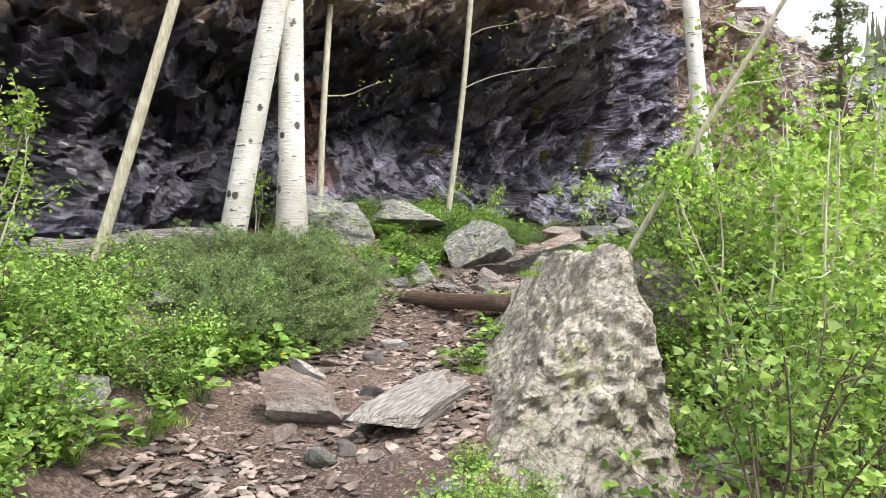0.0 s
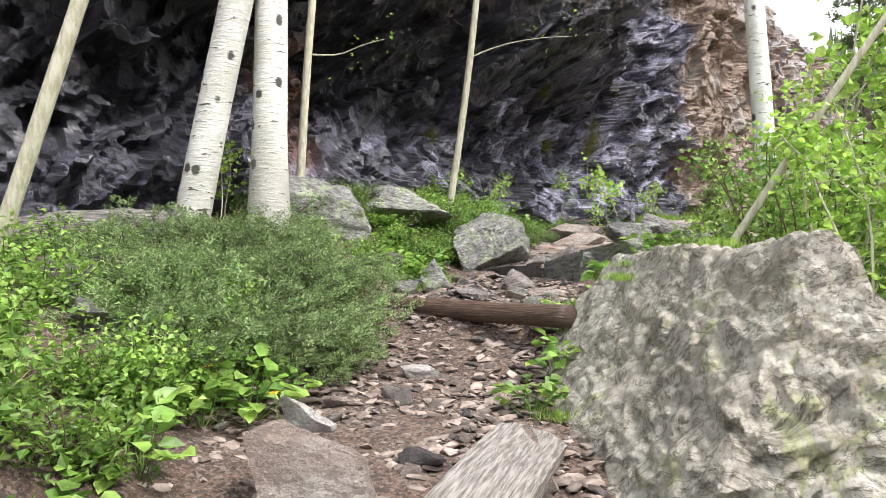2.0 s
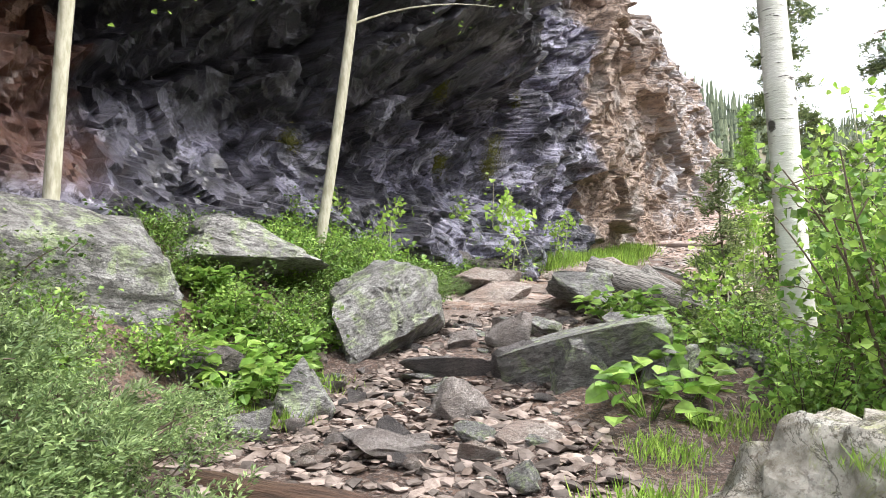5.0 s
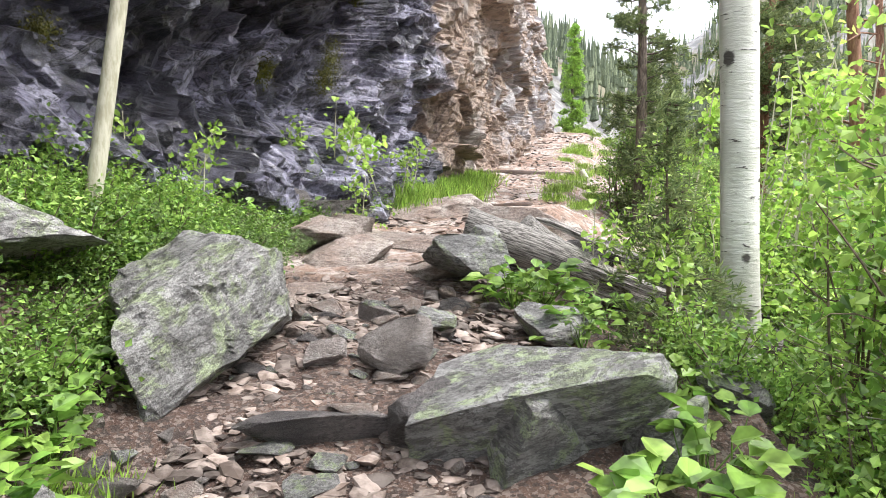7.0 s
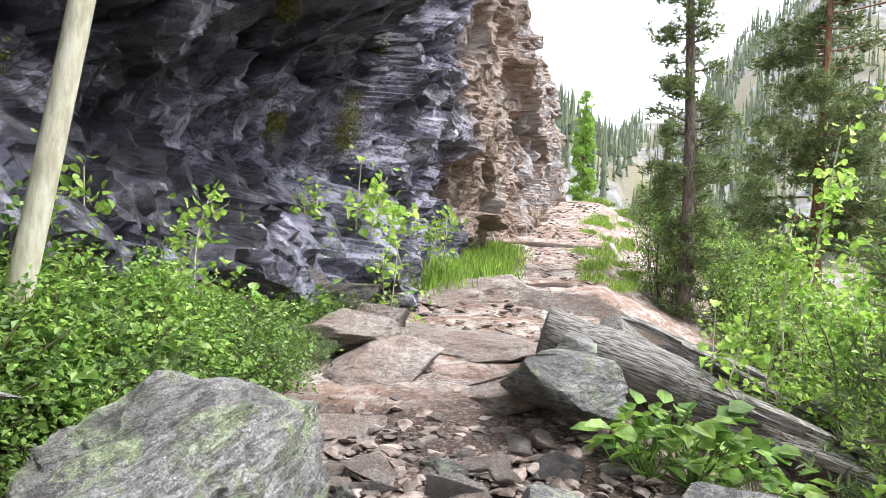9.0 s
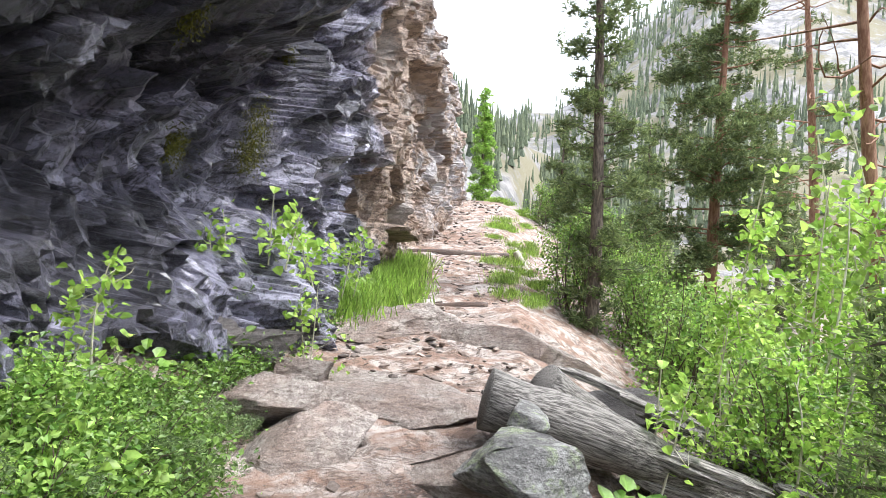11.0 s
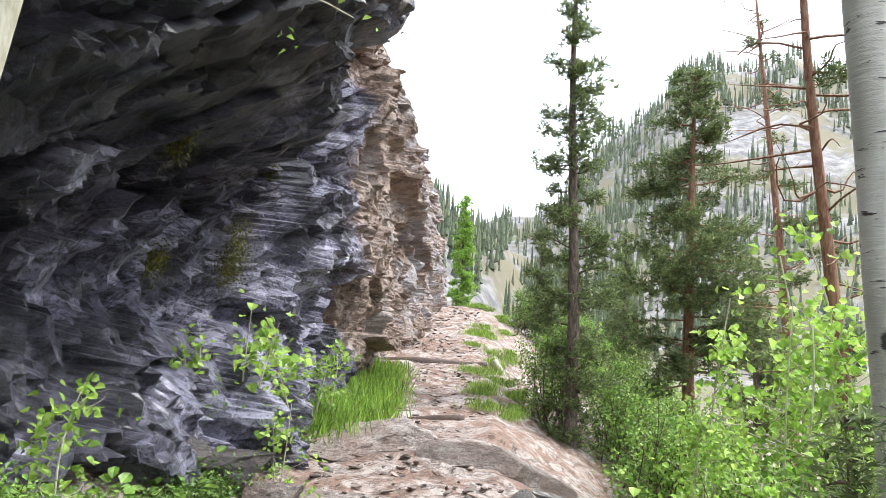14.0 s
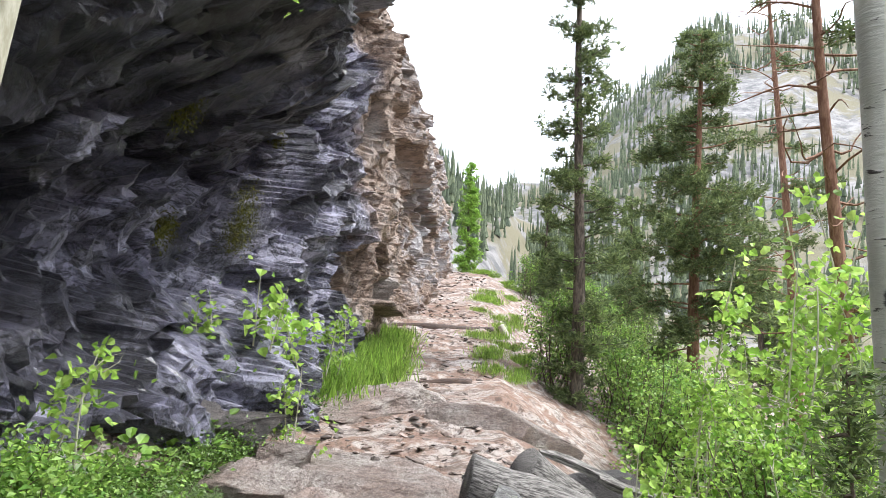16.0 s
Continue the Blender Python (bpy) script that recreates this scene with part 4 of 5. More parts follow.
def juniper_bush(seed, h, rad, label):
    """A low mound of many soft sprays, each a puff of short needles."""
    r = np.random.default_rng(seed)
    st, lf = Soup(), Soup()
    for i in range(46):
        a, d = r.uniform(0, 6.28), rad * math.sqrt(r.uniform(0.03, 1))
        top = h * (1 - 0.7 * (d / rad) ** 2.2) * r.uniform(0.65, 1.05)
        pts = curve_points((d * 0.2 * math.cos(a), d * 0.2 * math.sin(a), 0), (d * math.cos(a), d * math.sin(a), top), 7, 0.05, r)
        st.limb(pts, np.linspace(0.009, 0.002, 7), 4)
        out = np.array([math.cos(a), math.sin(a), 0.45])
        for s in range(9):
            c = pts[r.integers(3, 7)] + r.normal(size=3) * np.array([0.09, 0.09, 0.045])
            w = out + r.normal(size=3) * 0.6
            w /= np.linalg.norm(w)
            n = 64
            e = r.normal(size=(n, 3))
            e /= np.linalg.norm(e, axis=1)[:, None]
            t = r.uniform(-0.6, 1, n)[:, None]
            at = c + w * t * 0.085 + e * 0.022
            lf.leaves(at, 0.026, r, 0.4, -0.25, 0.5, e * 0.8 + w * 0.7)
    return plant("juniper_bush", label, "juniper", "juniper bushes", st, lf, MAT_TWIG, MAT_JUNIPER, "needles")


def big_leaf_plant(seed, n, size, label):
    r = np.random.default_rng(seed)
    st, lf = Soup(), Soup()
    for i in range(n):
        a, d = r.uniform(0, 6.28), r.uniform(0.03, 0.24)
        tip = np.array([d * math.cos(a), d * math.sin(a), r.uniform(0.08, 0.26)])
        st.limb(curve_points((0, 0, -0.02), tip, 4, 0.02, r), np.linspace(0.004, 0.002, 4), 4)
        lf.leaves(tip[None] + r.normal(size=(2, 3)) * 0.02, size, r, 0.85, -0.02, 1.6, np.tile(np.array([math.cos(a), math.sin(a), 0.1]), (2, 1)), True)
    return plant("leafy_plant", label, "plant", "leafy plants of the bank", st, lf, MAT_LEAF, MAT_LEAF)


def grass_tuft(seed, n, h, label):
    r = np.random.default_rng(seed)
    lf = Soup()
    at = r.normal(size=(n, 3)) * np.array([0.15, 0.15, 0])
    a = r.uniform(0, 6.28, n)
    lf.leaves(at, h, r, 0.05, -0.8, 0.3, np.stack([0.5 * np.cos(a), 0.5 * np.sin(a), np.full(n, 1.2)], 1))
    return plant("grass_tuft", label, "grass", "grass tufts", Soup(), lf, MAT_GRASS, MAT_GRASS, "grass")


def yellow_flower():
    r = np.random.default_rng(3)
    st, lf = Soup(), Soup()
    st.limb([(0, 0, -0.03), (0.01, 0, 0.1), (0.02, 0.01, 0.22)], [0.003, 0.003, 0.002], 5)
    a = np.arange(11) * 2 * math.pi / 11
    lf.leaves(np.tile([0.02, 0.01, 0.22], (11, 1)), 0.036, r, 0.4, 0, 3, np.stack([np.cos(a), np.sin(a), 0.2 + 0 * a], 1) * 3)
    return plant("yellow_flower", "yellow wild flower on a green stem among leaves", "flower", "yellow flowers", st, lf, MAT_LEAF, MAT_YELLOW, "petals")


def sapling(seed, h, spread, count, size, label, leaf_mat=None, stems=3, bare=0.25, bark=None, name="aspen_sapling"):
    r = np.random.default_rng(seed)
    st, lf = Soup(), Soup()
    spots = []
    for i in range(stems):
        a = r.uniform(0, 6.28)
        top = np.array([spread * r.uniform(0.1, 0.6) * math.cos(a), spread * r.uniform(0.1, 0.6) * math.sin(a), h * r.uniform(0.75, 1.0)])
        pts = curve_points((r.normal() * 0.1, r.normal() * 0.1, -0.1), top, 12, 0.04 * h, r)
        st.limb(pts, np.linspace(0.011, 0.003, 12) * (0.5 + 0.35 * h), 6)
        for b in range(int(9 * h / 2)):
            k = r.uniform(bare, 0.98)
            o = pts[int(k * 11)]
            aa = r.uniform(0, 6.28)
            L = spread * r.uniform(0.35, 0.9) * (1.15 - k)
            tip = o + np.array([L * math.cos(aa), L * math.sin(aa), L * r.uniform(0.1, 0.8)])
            bp = curve_points(o, tip, 5, 0.05, r)
            st.limb(bp, np.linspace(0.005, 0.0015, 5) * (0.4 + 0.3 * h), 4)
            spots.append(bp[1:])
        spots.append(pts[8:])
    allp = np.vstack(spots)
    pick = allp[r.integers(0, len(allp), count)] + r.normal(size=(count, 3)) * 0.07
    lf.leaves(pick, size, r, 0.9, 0.35, 0.6, None, size > 0.055)
    return plant(name, label, "sapling", "young aspens of the slope", st, lf, bark or MAT_PALEBARK, leaf_mat or MAT_ASPENLEAF)


def trunk_points(base, top, n, bend, seed):
    return curve_points(base, top, n, bend, np.random.default_rng(seed))


def aspen_tree(base, top, r0, r1, mat, label, seed, bend=0.04, twigs=(), flare=1.35, leaves=0):
    """A tall bare aspen stem that leaves the top of the view, with its high crown."""
    r = np.random.default_rng(seed)
    ob = root("aspen_tree", label, "tree", pose(*base), "aspens at the cliff foot")
    d = np.array(top, float) - np.array(base, float)
    full = d * 1.0
    pts = curve_points((0, 0, -0.4), full, 40, bend, r)
    rad = np.linspace(r0, r1, 40)
    rad[:5] *= np.linspace(flare, 1.03, 5)
    v, f, e = tube(pts, rad, 20, 0.035, seed)
    np_part("trunk", v, np.vstack([np.vstack([f[:, :3], f[:, [0, 2, 3]]]), e]), mat, ob, smooth=True)
    st, lf = Soup(), Soup()
    spots = []
    for k, (h, L, a) in enumerate(twigs):
        o = pts[int(h * 39)]
        tip = o + np.array([L * math.cos(a), L * math.sin(a), L * 0.25])
        bp = curve_points(o, tip, 8, 0.08 * L, r)
        st.limb(bp, np.linspace(0.012, 0.003, 8), 5)
        spots.append(bp[4:])
    for k in range(10):
        o = pts[int(r.uniform(0.72, 1) * 39)]
        a, L = r.uniform(0, 6.28), r.uniform(0.6, 1.5)
        bp = curve_points(o, o + np.array([L * math.cos(a), L * math.sin(a), L * 0.6]), 8, 0.1, r)
        st.limb(bp, np.linspace(0.02, 0.004, 8), 5)
        spots.append(bp[2:])
    tagged(st.part("twig_work", MAT_PALEBARK, ob), kind="stuff")
    allp = np.vstack(spots)
    m = leaves or 350
    lf.leaves(allp[r.integers(0, len(allp), m)] + r.normal(size=(m, 3)) * 0.16, 0.05, r, 0.9, 0.3, 0.6)
    lf.part("crown", MAT_ASPENLEAF, ob)
    return ob


def conifer(base, h, rad, trunk_r, start, seed, label, bark, needle, density=1.0, name="pine_tree", lean=(0, 0), dead=0, size=0.1, gaps=0.25):
    r = np.random.default_rng(seed)
    ob = root(name, label, "conifer", pose(*base), "")
    pts = curve_points((0, 0, -0.4), (lean[0], lean[1], h), 24, 0.012 * h, r)
    v, f, e = tube(pts, np.linspace(trunk_r, trunk_r * 0.15, 24), 12, 0.05, seed)
    np_part("trunk", v, np.vstack([np.vstack([f[:, :3], f[:, [0, 2, 3]]]), e]), bark, ob, smooth=True)
    st, lf = Soup(), Soup()
    n = int(h * 11 * density)
    for i in range(n):
        k = start + (1 - start) * (i + r.uniform()) / n
        if r.uniform() < gaps * 0.5:
            continue
        c = (k - start) / (1 - start)
        L = rad * (1 - 0.82 * c ** 1.4) * (0.45 + 0.55 * min(1, c * 5)) * r.uniform(0.55, 1.12)
        o = pts[min(23, int(k * 23))] * 1.0
        o[2] = -0.4 + (h + 0.4) * k
        a = r.uniform(0, 6.28)
        tip = o + np.array([L * math.cos(a), L * math.sin(a), L * r.uniform(-0.25, 0.3)])
        bp = curve_points(o, tip, 7, 0.07 * L, r)
        st.limb(bp, np.linspace(0.02, 0.004, 7) * (0.5 + 0.05 * h), 4)
        m = max(7, int(30 * L / 0.6))
        for q in range(m):
            u = r.uniform(0.3, 1.0)
            cc = bp[min(6, int(u * 6.99))] + r.normal(size=3) * np.array([0.09, 0.09, 0.06]) * (0.5 + L)
            g = 13
            way = np.array([math.cos(a), math.sin(a), 0.5]) + r.normal(size=3) * 0.6
            lf.leaves(np.tile(cc, (g, 1)) + r.normal(size=(g, 3)) * 0.02, size, r, 0.22, -0.2, 0.3, np.tile(way, (g, 1)) * 0.5 + r.normal(size=(g, 3)) * 0.5)
    for i in range(dead):
        k = r.uniform(0.35, 0.97)
        o = np.array([pts[int(k * 23)][0], pts[int(k * 23)][1], -0.4 + (h + 0.4) * k])
        a, L = r.uniform(0, 6.28), r.uniform(0.4, 1.5)
        bp = curve_points(o, o + np.array([L * math.cos(a), L * math.sin(a), L * r.uniform(-0.2, 0.3)]), 7, 0.12, r)
        st.limb(bp, np.linspace(0.018, 0.003, 7), 4)
    tagged(st.part("branch_work", bark, ob), kind="stuff")
    if lf.n:
        lf.part("crown", needle, ob)
    return ob


def up(x, y, dz=0.0, s=1.0, rz=None, tilt=0):
    return pose(x, y, ground_z(x, y) + dz, rng.uniform(-tilt, tilt), rng.uniform(-tilt, tilt), rng.uniform(0, 360) if rz is None else rz) @ Matrix.Scale(s, 4)


# trees at the cliff foot
aspen_tree((-4.33, 7.9, 1.15), (-2.2, 8.15, 10.5), 0.165, 0.12, MAT_ASPEN, "thick white aspen trunk with black scars, leaning", 41, 0.03)
aspen_tree((-3.52, 8.25, 1.75), (-3.46, 8.52, 10.8), 0.17, 0.12, MAT_ASPEN, "upright white aspen trunk with dark eye knots", 42, 0.03)
aspen_tree((-3.7, 9.66, 2.1), (-3.1, 9.82, 10.3), 0.05, 0.035, MAT_PALEBARK, "slender pale aspen stem at the cliff foot", 43, 0.05, [(0.25, 0.9, 0.3), (0.4, 1.1, 0.2)], 1.1)
aspen_tree((-2.2, 11.4, 1.9), (-1.3, 11.7, 9.8), 0.05, 0.04, MAT_PALEBARK, "slender pale aspen stem with bare side twigs", 44, 0.05, [(0.33, 1.5, 0.3), (0.42, 0.9, 0.1)], 1.1)
aspen_tree((-4.92, 6.25, 1.35), (-2.1, 6.85, 9.4), 0.06, 0.04, MAT_PALEBARK, "thin crooked aspen stem leaning across the cliff", 45, 0.1, [], 1.1)
aspen_tree((1.86, 10.4, 0.85), (1.32, 10.55, 10.5), 0.125, 0.095, MAT_ASPEN, "white aspen trunk beside the trail drop-off", 46, 0.03)
aspen_tree((0.15, 7.5, 1.15), (2.8, 6.5, 5.4), 0.032, 0.018, MAT_PALEBARK, "thin grey aspen leaning out over the slope", 47, 0.06, [(0.5, 0.7, 0.2), (0.6, 0.8, 2.2), (0.7, 0.7, 4.5), (0.8, 0.7, 1.0)], 1.1, 700)

# conifers below the trail and beyond
conifer((6.0, 17.5, 0.4), 9.8, 0.85, 0.13, 0.12, 51, "tall narrow pine with sparse dark green needles", MAT_BARK, MAT_NEEDLE, 0.95)
conifer((8.85, 17.4, 0.0), 8.1, 1.6, 0.15, 0.3, 52, "broad-crowned pine with crooked brown trunk", MAT_REDBARK, MAT_NEEDLE, 1.3)
conifer((12.6, 17.8, -0.6), 11.5, 1.1, 0.14, 0.2, 53, "half-dead red-barked pine with bare branches", MAT_REDBARK, MAT_NEEDLE, 0.15, dead=45, lean=(-0.9, 0.3))
conifer((6.2, 13.1, -0.8), 10.5, 0.9, 0.11, 0.3, 54, "dead red-barked pine with bare upper branches", MAT_REDBARK, MAT_NEEDLE, 0.05, dead=40, lean=(-0.5, 0.2))
conifer((1.12, 10.35, 1.0), 1.65, 0.42, 0.022, 0.05, 55, "young green pine sapling beside the trail", MAT_TWIG, MAT_NEEDLE, 2.2, "young_pine", size=0.06, gaps=0.05)
conifer((12.4, 30.7, 3.6), 4.5, 0.62, 0.08, 0.02, 56, "bright green larch tree at the end of the trail", MAT_BARK, MAT_SPRUCE, 2.2, size=0.12, gaps=0.3)
conifer((13.0, 25.5, 0.6), 5.2, 0.9, 0.1, 0.08, 58, "dark conifer standing below the trail", MAT_BARK, MAT_NEEDLE, 1.8, size=0.11)
conifer((13.2, 27.0, 1.0), 5.5, 1.0, 0.1, 0.1, 59, "dark conifer standing below the trail", MAT_BARK, MAT_NEEDLE, 1.6, size=0.11)
conifer((17.5, 27.5, 0.0), 7.0, 1.1, 0.12, 0.1, 60, "conifer on the valley slope", MAT_BARK, MAT_NEEDLE, 1.4, size=0.12)
conifer((16.5, 21.5, -0.5), 6.0, 1.1, 0.12, 0.2, 61, "grey-green conifer on the valley slope", MAT_BARK, MAT_NEEDLE, 1.4, size=0.11)

# plants to copy
SHRUBS = [broad_shrub(70 + i, 0.5, 0.42, 1300, 0.046, MAT_LEAF, "bright green leafy shrub on the trail bank") for i in range(3)]
LOW = [broad_shrub(80 + i, 0.28, 0.4, 1100, 0.03, MAT_DARKLEAF, "low dark green shrub creeping under the cliff", "low_shrub", "low shrubs") for i in range(2)]
JUNIPERS = [juniper_bush(90 + i, 0.46, 0.68, "spreading green juniper bush with fine needles") for i in range(2)]
BIGLEAF = [big_leaf_plant(95 + i, 22, 0.1, "broad-leaved green plant growing on the bank") for i in range(2)]
TUFTS = [grass_tuft(97 + i, 220, 0.17, "tuft of thin green grass") for i in range(2)]
SAPLINGS = [sapling(110 + i, 2.6, 1.0, 750, 0.062, "young aspen sapling with bright green leaves") for i in range(3)]
THICKET = [sapling(120 + i, 1.5, 0.9, 1300, 0.05, "thicket of bright green willow shrubs", MAT_LEAF, 8, 0.2, MAT_TWIG, "willow_shrub") for i in range(2)]
SPRIG = [sapling(130 + i, 1.0, 0.5, 130, 0.06, "slim young aspen sprig with yellow-green leaves", None, 2, 0.2) for i in range(2)]
FLOWER = yellow_flower()


def strew(kinds, spots, scale=(0.8, 1.2), dz=-0.02, tilt=6):
    for i, (x, y, *s) in enumerate(spots):
        k = (s[0] if s else 1) * rng.uniform(*scale)
        copy_thing(kinds[i % len(kinds)], up(x, y, dz, k, None, tilt))


def patch(n, x0, x1, y0, y1, side0, side1, gap=0.0):
    """Random places in a stretch of the plan, between two distances from the trail."""
    out = []
    while len(out) < n:
        x, y = rng.uniform(x0, x1), rng.uniform(y0, y1)
        w = float(on_trail(np.array([x]), np.array([y]))[1][0])
        c = (x + 5.5) * 0.786 - (y - 8.5) * 0.618
        if side0 < w < side1 and c > gap:
            out.append((x, y))
    return out


strew(JUNIPERS, [(-2.95, 6.35, 1.15), (-3.5, 6.2, 1.15), (-2.75, 7.0, 1.0), (-3.2, 5.75, 0.9), (-3.1, 7.4, 1.1), (-2.55, 6.55, 0.7), (-2.7, 7.75, 0.8), (-3.65, 7.25, 0.9), (-3.3, 7.85, 0.8), (-4.1, 7.2, 0.9), (-3.95, 6.6, 0.9)], (0.95, 1.1))
strew(SHRUBS, [(-3.5, 4.6), (-3.9, 5.2), (-3.2, 4.1), (-3.6, 3.7), (-4.0, 4.3), (-3.15, 4.9), (-4.4, 4.9), (-3.0, 3.3, 0.8), (-3.5, 3.0), (-4.3, 3.6), (-4.6, 5.8), (-3.0, 5.3, 0.7),
               (-2.9, 2.6, 0.8), (-3.9, 2.6), (-3.4, 2.0), (-4.4, 6.4), (-3.0, 8.2, 0.8), (-2.75, 8.7, 0.7), (-2.6, 9.6, 0.7), (-2.2, 9.9, 0.7), (-1.9, 11.2, 0.7), (-2.3, 10.9, 0.8),
               (-0.55, 3.3, 0.6), (-0.35, 3.7, 0.5), (-0.2, 3.1, 0.6), (-0.65, 4.0, 0.45), (0.1, 3.5, 0.7), (-2.35, 11.9, 0.9), (-1.9, 12.3, 0.8)])
strew(SHRUBS, patch(42, -5.2, -2.3, 1.2, 6.2, -3.4, -1.15, 0.8), (0.7, 1.05))
strew(SAPLINGS, [(-4.5, 4.7, 0.7)])
strew(BIGLEAF, [(-2.75, 5.3), (-2.85, 5.0), (-2.6, 5.6), (-2.95, 5.5), (-2.7, 4.6), (-2.65, 3.9), (-2.75, 3.4), (-2.8, 2.9), (-2.6, 2.5), (-0.6, 3.1), (-0.8, 6.6), (-0.75, 7.2), (-2.1, 9.6),
                (-2.2, 8.9), (-2.35, 9.2), (-0.2, 8.5), (0.15, 8.75), (0.35, 9.3), (-2.5, 5.9), (0.6, 10.9), (0.75, 11.2), (0.5, 10.2), (0.9, 10.8), (1.2, 11.3), (0.45, 11.0), (-1.0, 5.9, 0.7)], (0.8, 1.2))
strew(BIGLEAF, patch(40, -2.9, -1.2, 8.5, 13.5, -2.4, -0.75, 0.6), (0.6, 1.0))
strew(LOW, patch(42, -3.5, 3.0, 9.5, 19, -3.2, -1.05, 0.55), (0.7, 1.2))
strew(LOW, patch(30, -4.5, -2.0, 6, 11, -3.2, -1.1, 0.8), (0.7, 1.1))
strew(SHRUBS, patch(18, -2.6, 0.5, 10.8, 16, -2.6, -1.3, 0.7), (0.5, 0.9))
strew(SHRUBS, patch(30, 1.2, 5.0, 15.5, 21.5, -2.0, -0.9, 0.2), (0.35, 0.6))
strew(TUFTS, patch(110, 1.2, 5.0, 15.5, 21.5, -1.9, -0.75, 0.2), (0.9, 1.7))
strew(TUFTS, [(0.3, 6.5), (0.15, 7.3), (-0.4, 7.0), (-0.55, 7.4), (0.5, 7.2), (-0.85, 5.8, 0.7), (-0.3, 8.0), (0.1, 8.3), (0.5, 8.4), (0.8, 8.8), (1.0, 9.4), (-2.15, 8.7, 0.8), (-2.0, 9.4, 0.8), (-2.7, 4.2, 0.7)], (0.5, 0.9))
strew(TUFTS, patch(40, 3.5, 12, 17, 31, 0.8, 2.0), (0.7, 1.2))
strew(LOW, patch(22, -2.6, 1.5, 11, 16, -3.0, -1.0, 0.5), (0.7, 1.2))
strew(SHRUBS, patch(20, -2.6, 0.8, 11.5, 15.5, -2.6, -1.2, 0.6), (0.5, 0.85))
strew(SHRUBS, patch(24, -2.6, 1.2, 11.0, 16.0, -3.2, -1.4, 0.5), (0.5, 0.85))
strew(BIGLEAF, patch(24, -2.4, 1.0, 11.0, 15.5, -2.8, -1.1, 0.5), (0.6, 0.9))
strew(LOW, patch(26, -2.6, 1.2, 11.0, 16.0, -3.2, -1.2, 0.45), (0.7, 1.1))
strew(JUNIPERS, [(-1.3, 12.3, 0.6), (-0.9, 12.9, 0.5), (-1.9, 11.7, 0.6)], (0.9, 1.1))
for x, y, z in ((0.1, 6.5, 1.36), (-0.1, 6.75, 1.28), (0.34, 6.55, 1.38), (0.3, 6.85, 1.3), (-0.3, 6.6, 1.28), (-0.42, 6.35, 1.2), (0.15, 6.2, 1.42), (-0.1, 6.3, 1.38)):
    copy_thing(TUFTS[0], pose(x, y, z, 0, 0, 77 * x) @ Matrix.Scale(0.38, 4))
strew(SPRIG, [(0.0, 14.8, 1.3), (0.5, 15.2, 1.4), (-0.4, 14.9, 1.0), (1.3, 16.2, 1.0), (-2.0, 12.2, 0.9), (-1.5, 12.7, 0.9), (1.6, 11.9, 1.0), (0.9, 9.9, 0.9), (0.15, 14.2, 0.8), (-4.0, 8.3, 0.8)], (0.9, 1.15))
strew(SAPLINGS, [(1.3, 6.6, 1.1), (1.7, 5.9, 1.2), (2.0, 7.2, 1.2), (1.5, 7.9, 1.1), (2.4, 6.3, 1.2), (2.7, 7.8, 1.3), (2.2, 8.9, 1.1), (3.0, 6.9, 1.3), (2.5, 5.2, 1.0),
                 (3.2, 9.5, 1.2), (1.5, 9.0, 0.8), (2.9, 11.6, 0.95), (2.3, 12.1, 0.8), (3.6, 12.6, 1.0), (4.5, 12.0, 1.1), (6.6, 14.0, 1.3), (7.6, 15.2, 1.2), (5.4, 12.8, 1.1), (3.7, 10.8, 1.1), (4.6, 12.3, 1.75), (5.2, 12.9, 1.6)])
strew(THICKET, patch(75, 0.9, 9.0, 2.5, 19.5, 2.3, 6.0), (0.8, 1.25))
strew(THICKET, patch(40, 5, 16, 14, 27, 1.9, 7.0), (0.8, 1.3))
strew(SHRUBS, patch(24, 0.6, 4.0, 2.0, 10.5, 1.3, 4.0), (0.6, 1.0))
for x, y in ((-2.8, 5.45), (-2.62, 5.75), (-3.05, 3.75), (-2.35, 5.35), (-2.95, 5.2)):
    copy_thing(FLOWER, up(x, y, 0.03, 1.0, None, 8))

# moss hanging on the wall
for k, (s, z, w) in enumerate(((9.75, 3.75, 0.16), (9.6, 3.45, 0.12), (7.6, 4.3, 0.1), (10.6, 4.7, 0.12), (8.3, 3.4, 0.09), (6.4, 4.0, 0.1), (5.2, 3.2, 0.09))):
    n = float(cliff_point(np.array([s]), np.array([z]))[0]) + 0.12
    lf = Soup()
    r = np.random.default_rng(200 + k)
    lf.leaves(r.normal(size=(700, 3)) * np.array([w * 0.5, 0.07, w * 0.9]), 0.035, r, 0.4, 0.9, 0.2)
    ob = lf.part("moss_clump", MAT_MOSS, None)
    ob.matrix_basis = pose(-5.5 + 0.618 * s + 0.786 * n, 8.5 + 0.786 * s - 0.618 * n, z, 0, 0, 52)
    tagged(ob, "brown-green moss clump hanging on the wet cliff", "moss", "moss clumps on the cliff", "stuff")

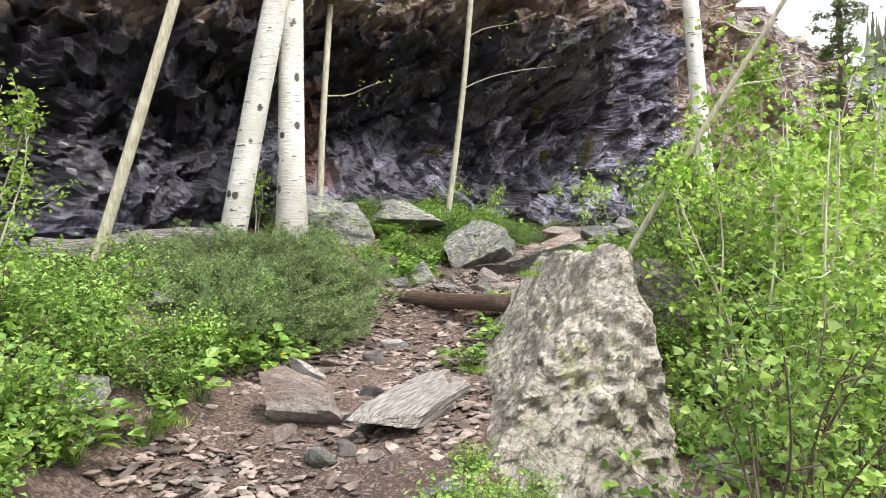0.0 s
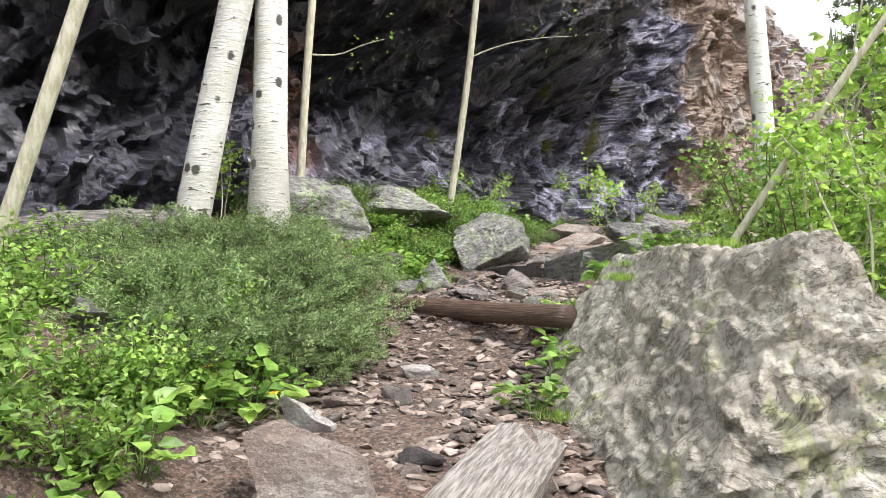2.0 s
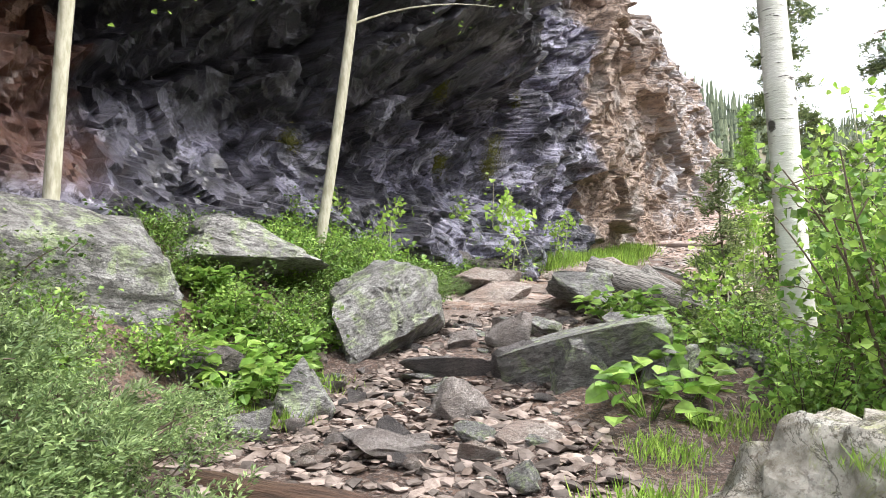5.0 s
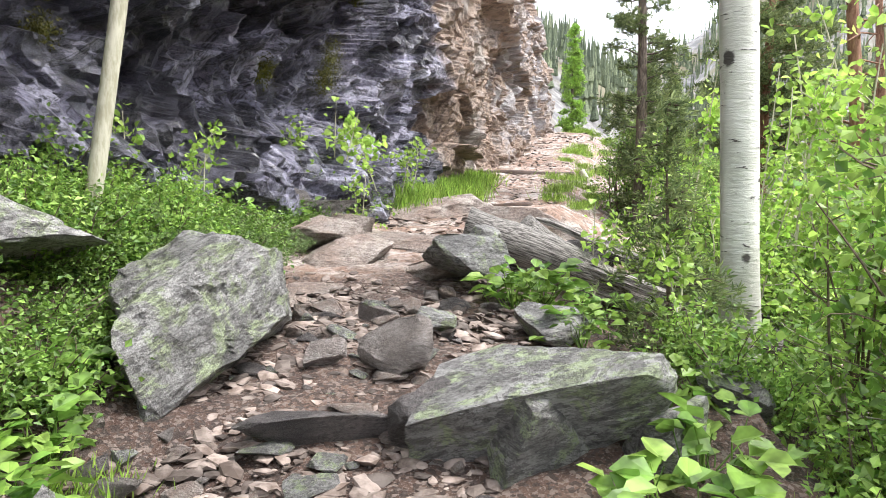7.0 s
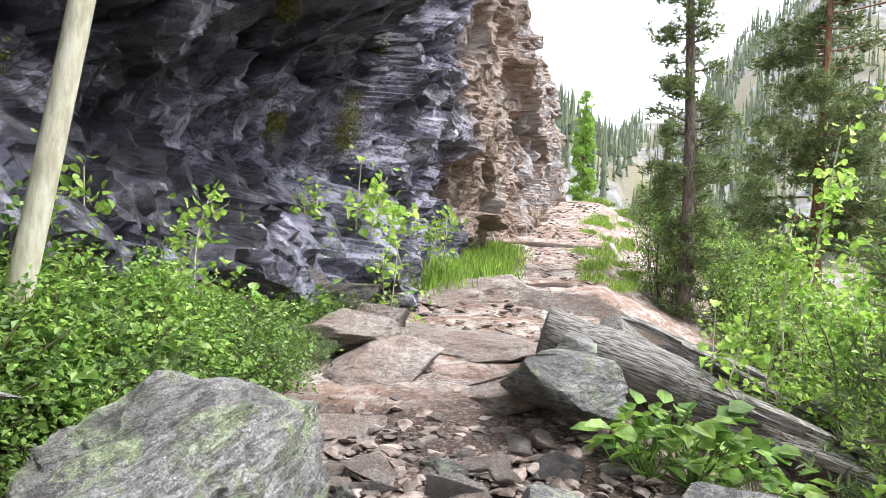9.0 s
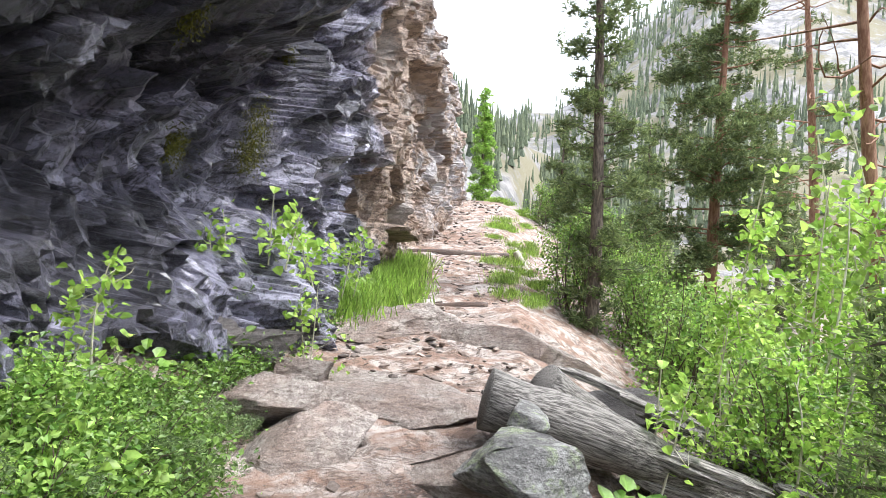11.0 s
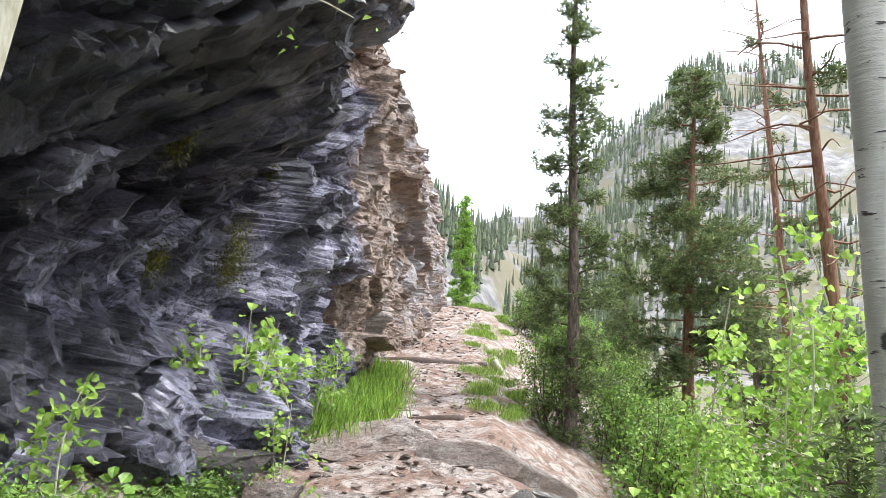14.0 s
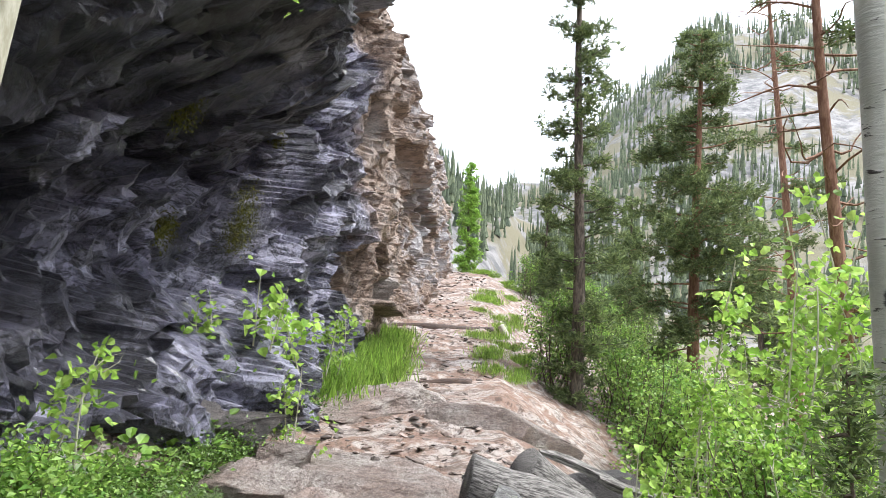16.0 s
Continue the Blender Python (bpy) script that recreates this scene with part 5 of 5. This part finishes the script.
# ---- loose stones of the trail ----
STONES = []
for k in range(10):
    v, f = rock_shape((1, rng.uniform(0.6, 0.9), rng.uniform(0.25, 0.5)), 300 + k, 2, 9, 0.05)
    STONES.append(np_mesh("stone", v, f, None))
STONE_MATS = (MAT_PALEROCK, MAT_PINKROCK, MAT_GREYROCK, MAT_PINKROCK, MAT_DARKROCK)
STONE_MESH = []
for me in STONES:
    for mt in STONE_MATS:
        c = me.copy()
        c.materials.append(mt)
        STONE_MESH.append(c)
for k in range(300):
    while True:
        x, y = rng.uniform(-3.2, 1.6), rng.uniform(2.4, 13) if k < 170 else rng.uniform(7.8, 11.6)
        w = float(on_trail(np.array([x]), np.array([y]))[1][0])
        if abs(w) < 0.95 and rng.uniform() < 1.15 - abs(w) * 0.6:
            break
    s = 0.06 + 0.22 * rng.uniform() ** 2.4
    ob = new("stone", STONE_MESH[rng.integers(len(STONE_MESH))])
    ob.matrix_basis = pose(x, y, ground_z(x, y) + s * 0.08, rng.uniform(-15, 15), rng.uniform(-15, 15), rng.uniform(0, 360)) @ Matrix.Scale(s, 4)
    tagged(ob, "small angular stone lying loose on the trail", "stone", "loose stones on the trail")


def gravel():
    so = Soup()
    v0, f0 = SPHERES[1]
    n = 26000
    x = rng.uniform(-3.4, 11, n * 9)
    y = rng.uniform(1.5, 30, n * 9)
    z, w, _ = on_trail(x, y)
    keep = (np.abs(w) < 1.05) & (rng.uniform(size=len(x)) < (0.12 + 0.88 * (y < 11.8)))
    x, y = x[keep][:n], y[keep][:n]
    gz2 = land(x, y)
    pv = []
    for i in range(len(x)):
        s = 0.007 + 0.06 * rng.uniform() ** 3
        c, d = math.cos(i), math.sin(i)
        q = v0 * rng.uniform(0.55, 1.2, size=(len(v0), 1)) * np.array([1.3, 0.85, 0.36]) * s
        q[:, 2] += q[:, 0] * rng.uniform(-0.35, 0.35)
        pv.append(np.stack([q[:, 0] * c - q[:, 1] * d + x[i], q[:, 0] * d + q[:, 1] * c + y[i], q[:, 2] + gz2[i] + s * 0.1], 1))
    m = len(pv)
    f = (f0[None] + (np.arange(m) * len(v0))[:, None, None]).reshape(-1, 3)
    ob = np_part("gravel", np.vstack(pv), f, MAT_GRAVEL, None, "brown and pale grey gravel covering the trail")
    tagged(ob, category="gravel", kind="stuff")


MAT_GRAVEL = plain_material("gravel_chips", (0.085, 0.06, 0.047), (0.24, 0.195, 0.17), 9, 0.8, 0.003, True, 1.3)
gravel()


def far_forest():
    """Conifers of the valley and the mountain, each a few ragged tiers."""
    n = 6500
    r = np.random.default_rng(17)
    ang = np.radians(r.uniform(24, 82, n * 2))
    d = np.sqrt(r.uniform(58 ** 2, 300 ** 2, n * 2))
    x, y = -1.7 + d * np.sin(ang), 8.7 + d * np.cos(ang)
    dens = vnoise(np.stack([x, y, 0 * x], 1), 0.03, 8)
    keep = dens + r.uniform(-0.25, 0.25, len(x)) > 0.42
    x, y, d = x[keep][:n], y[keep][:n], d[keep][:n]
    p = np.stack([x, y, 0 * x], 1)
    fr = np.hypot(x, y - 8)
    z = land(x, y) + ramp(fr, 40, 120) * (26 * fbm(p, 0.012, 21, 5) + 8 * fbm(p, 0.08, 31, 3))
    vs, fs, base = [], [], 0
    for i in range(len(x)):
        h = r.uniform(2.6, 6.0)
        rad = h * r.uniform(0.07, 0.13)
        for t in range(4):
            m = 6
            th = np.arange(m) * 2 * math.pi / m + r.uniform(0, 6)
            rr = rad * (1 - t * 0.22) * r.uniform(0.6, 1.2, m)
            z0 = z[i] + h * (0.05 + 0.22 * t)
            ring = np.stack([x[i] + rr * np.cos(th), y[i] + rr * np.sin(th), z0 + r.uniform(-0.1, 0.1, m) * h * 0.3], 1)
            vs.append(ring)
            vs.append([[x[i], y[i], z0 + h * 0.36]])
            j = np.arange(m)
            fs.append(np.stack([base + j, base + (j + 1) % m, np.full(m, base + m)], 1))
            base += m + 1
    ob = np_part("far_forest", np.vstack(vs), np.vstack(fs), MAT_FARTREE, None, "distant dark green conifer forest on the mountain slope")
    tagged(ob, category="forest", kind="stuff")


far_forest()

# the patterns that were copied are not part of the place
for ob in SHRUBS + LOW + JUNIPERS + BIGLEAF + TUFTS + SAPLINGS + THICKET + SPRIG + [FLOWER]:
    for c in list(ob.children_recursive) + [ob]:
        bpy.data.objects.remove(c)
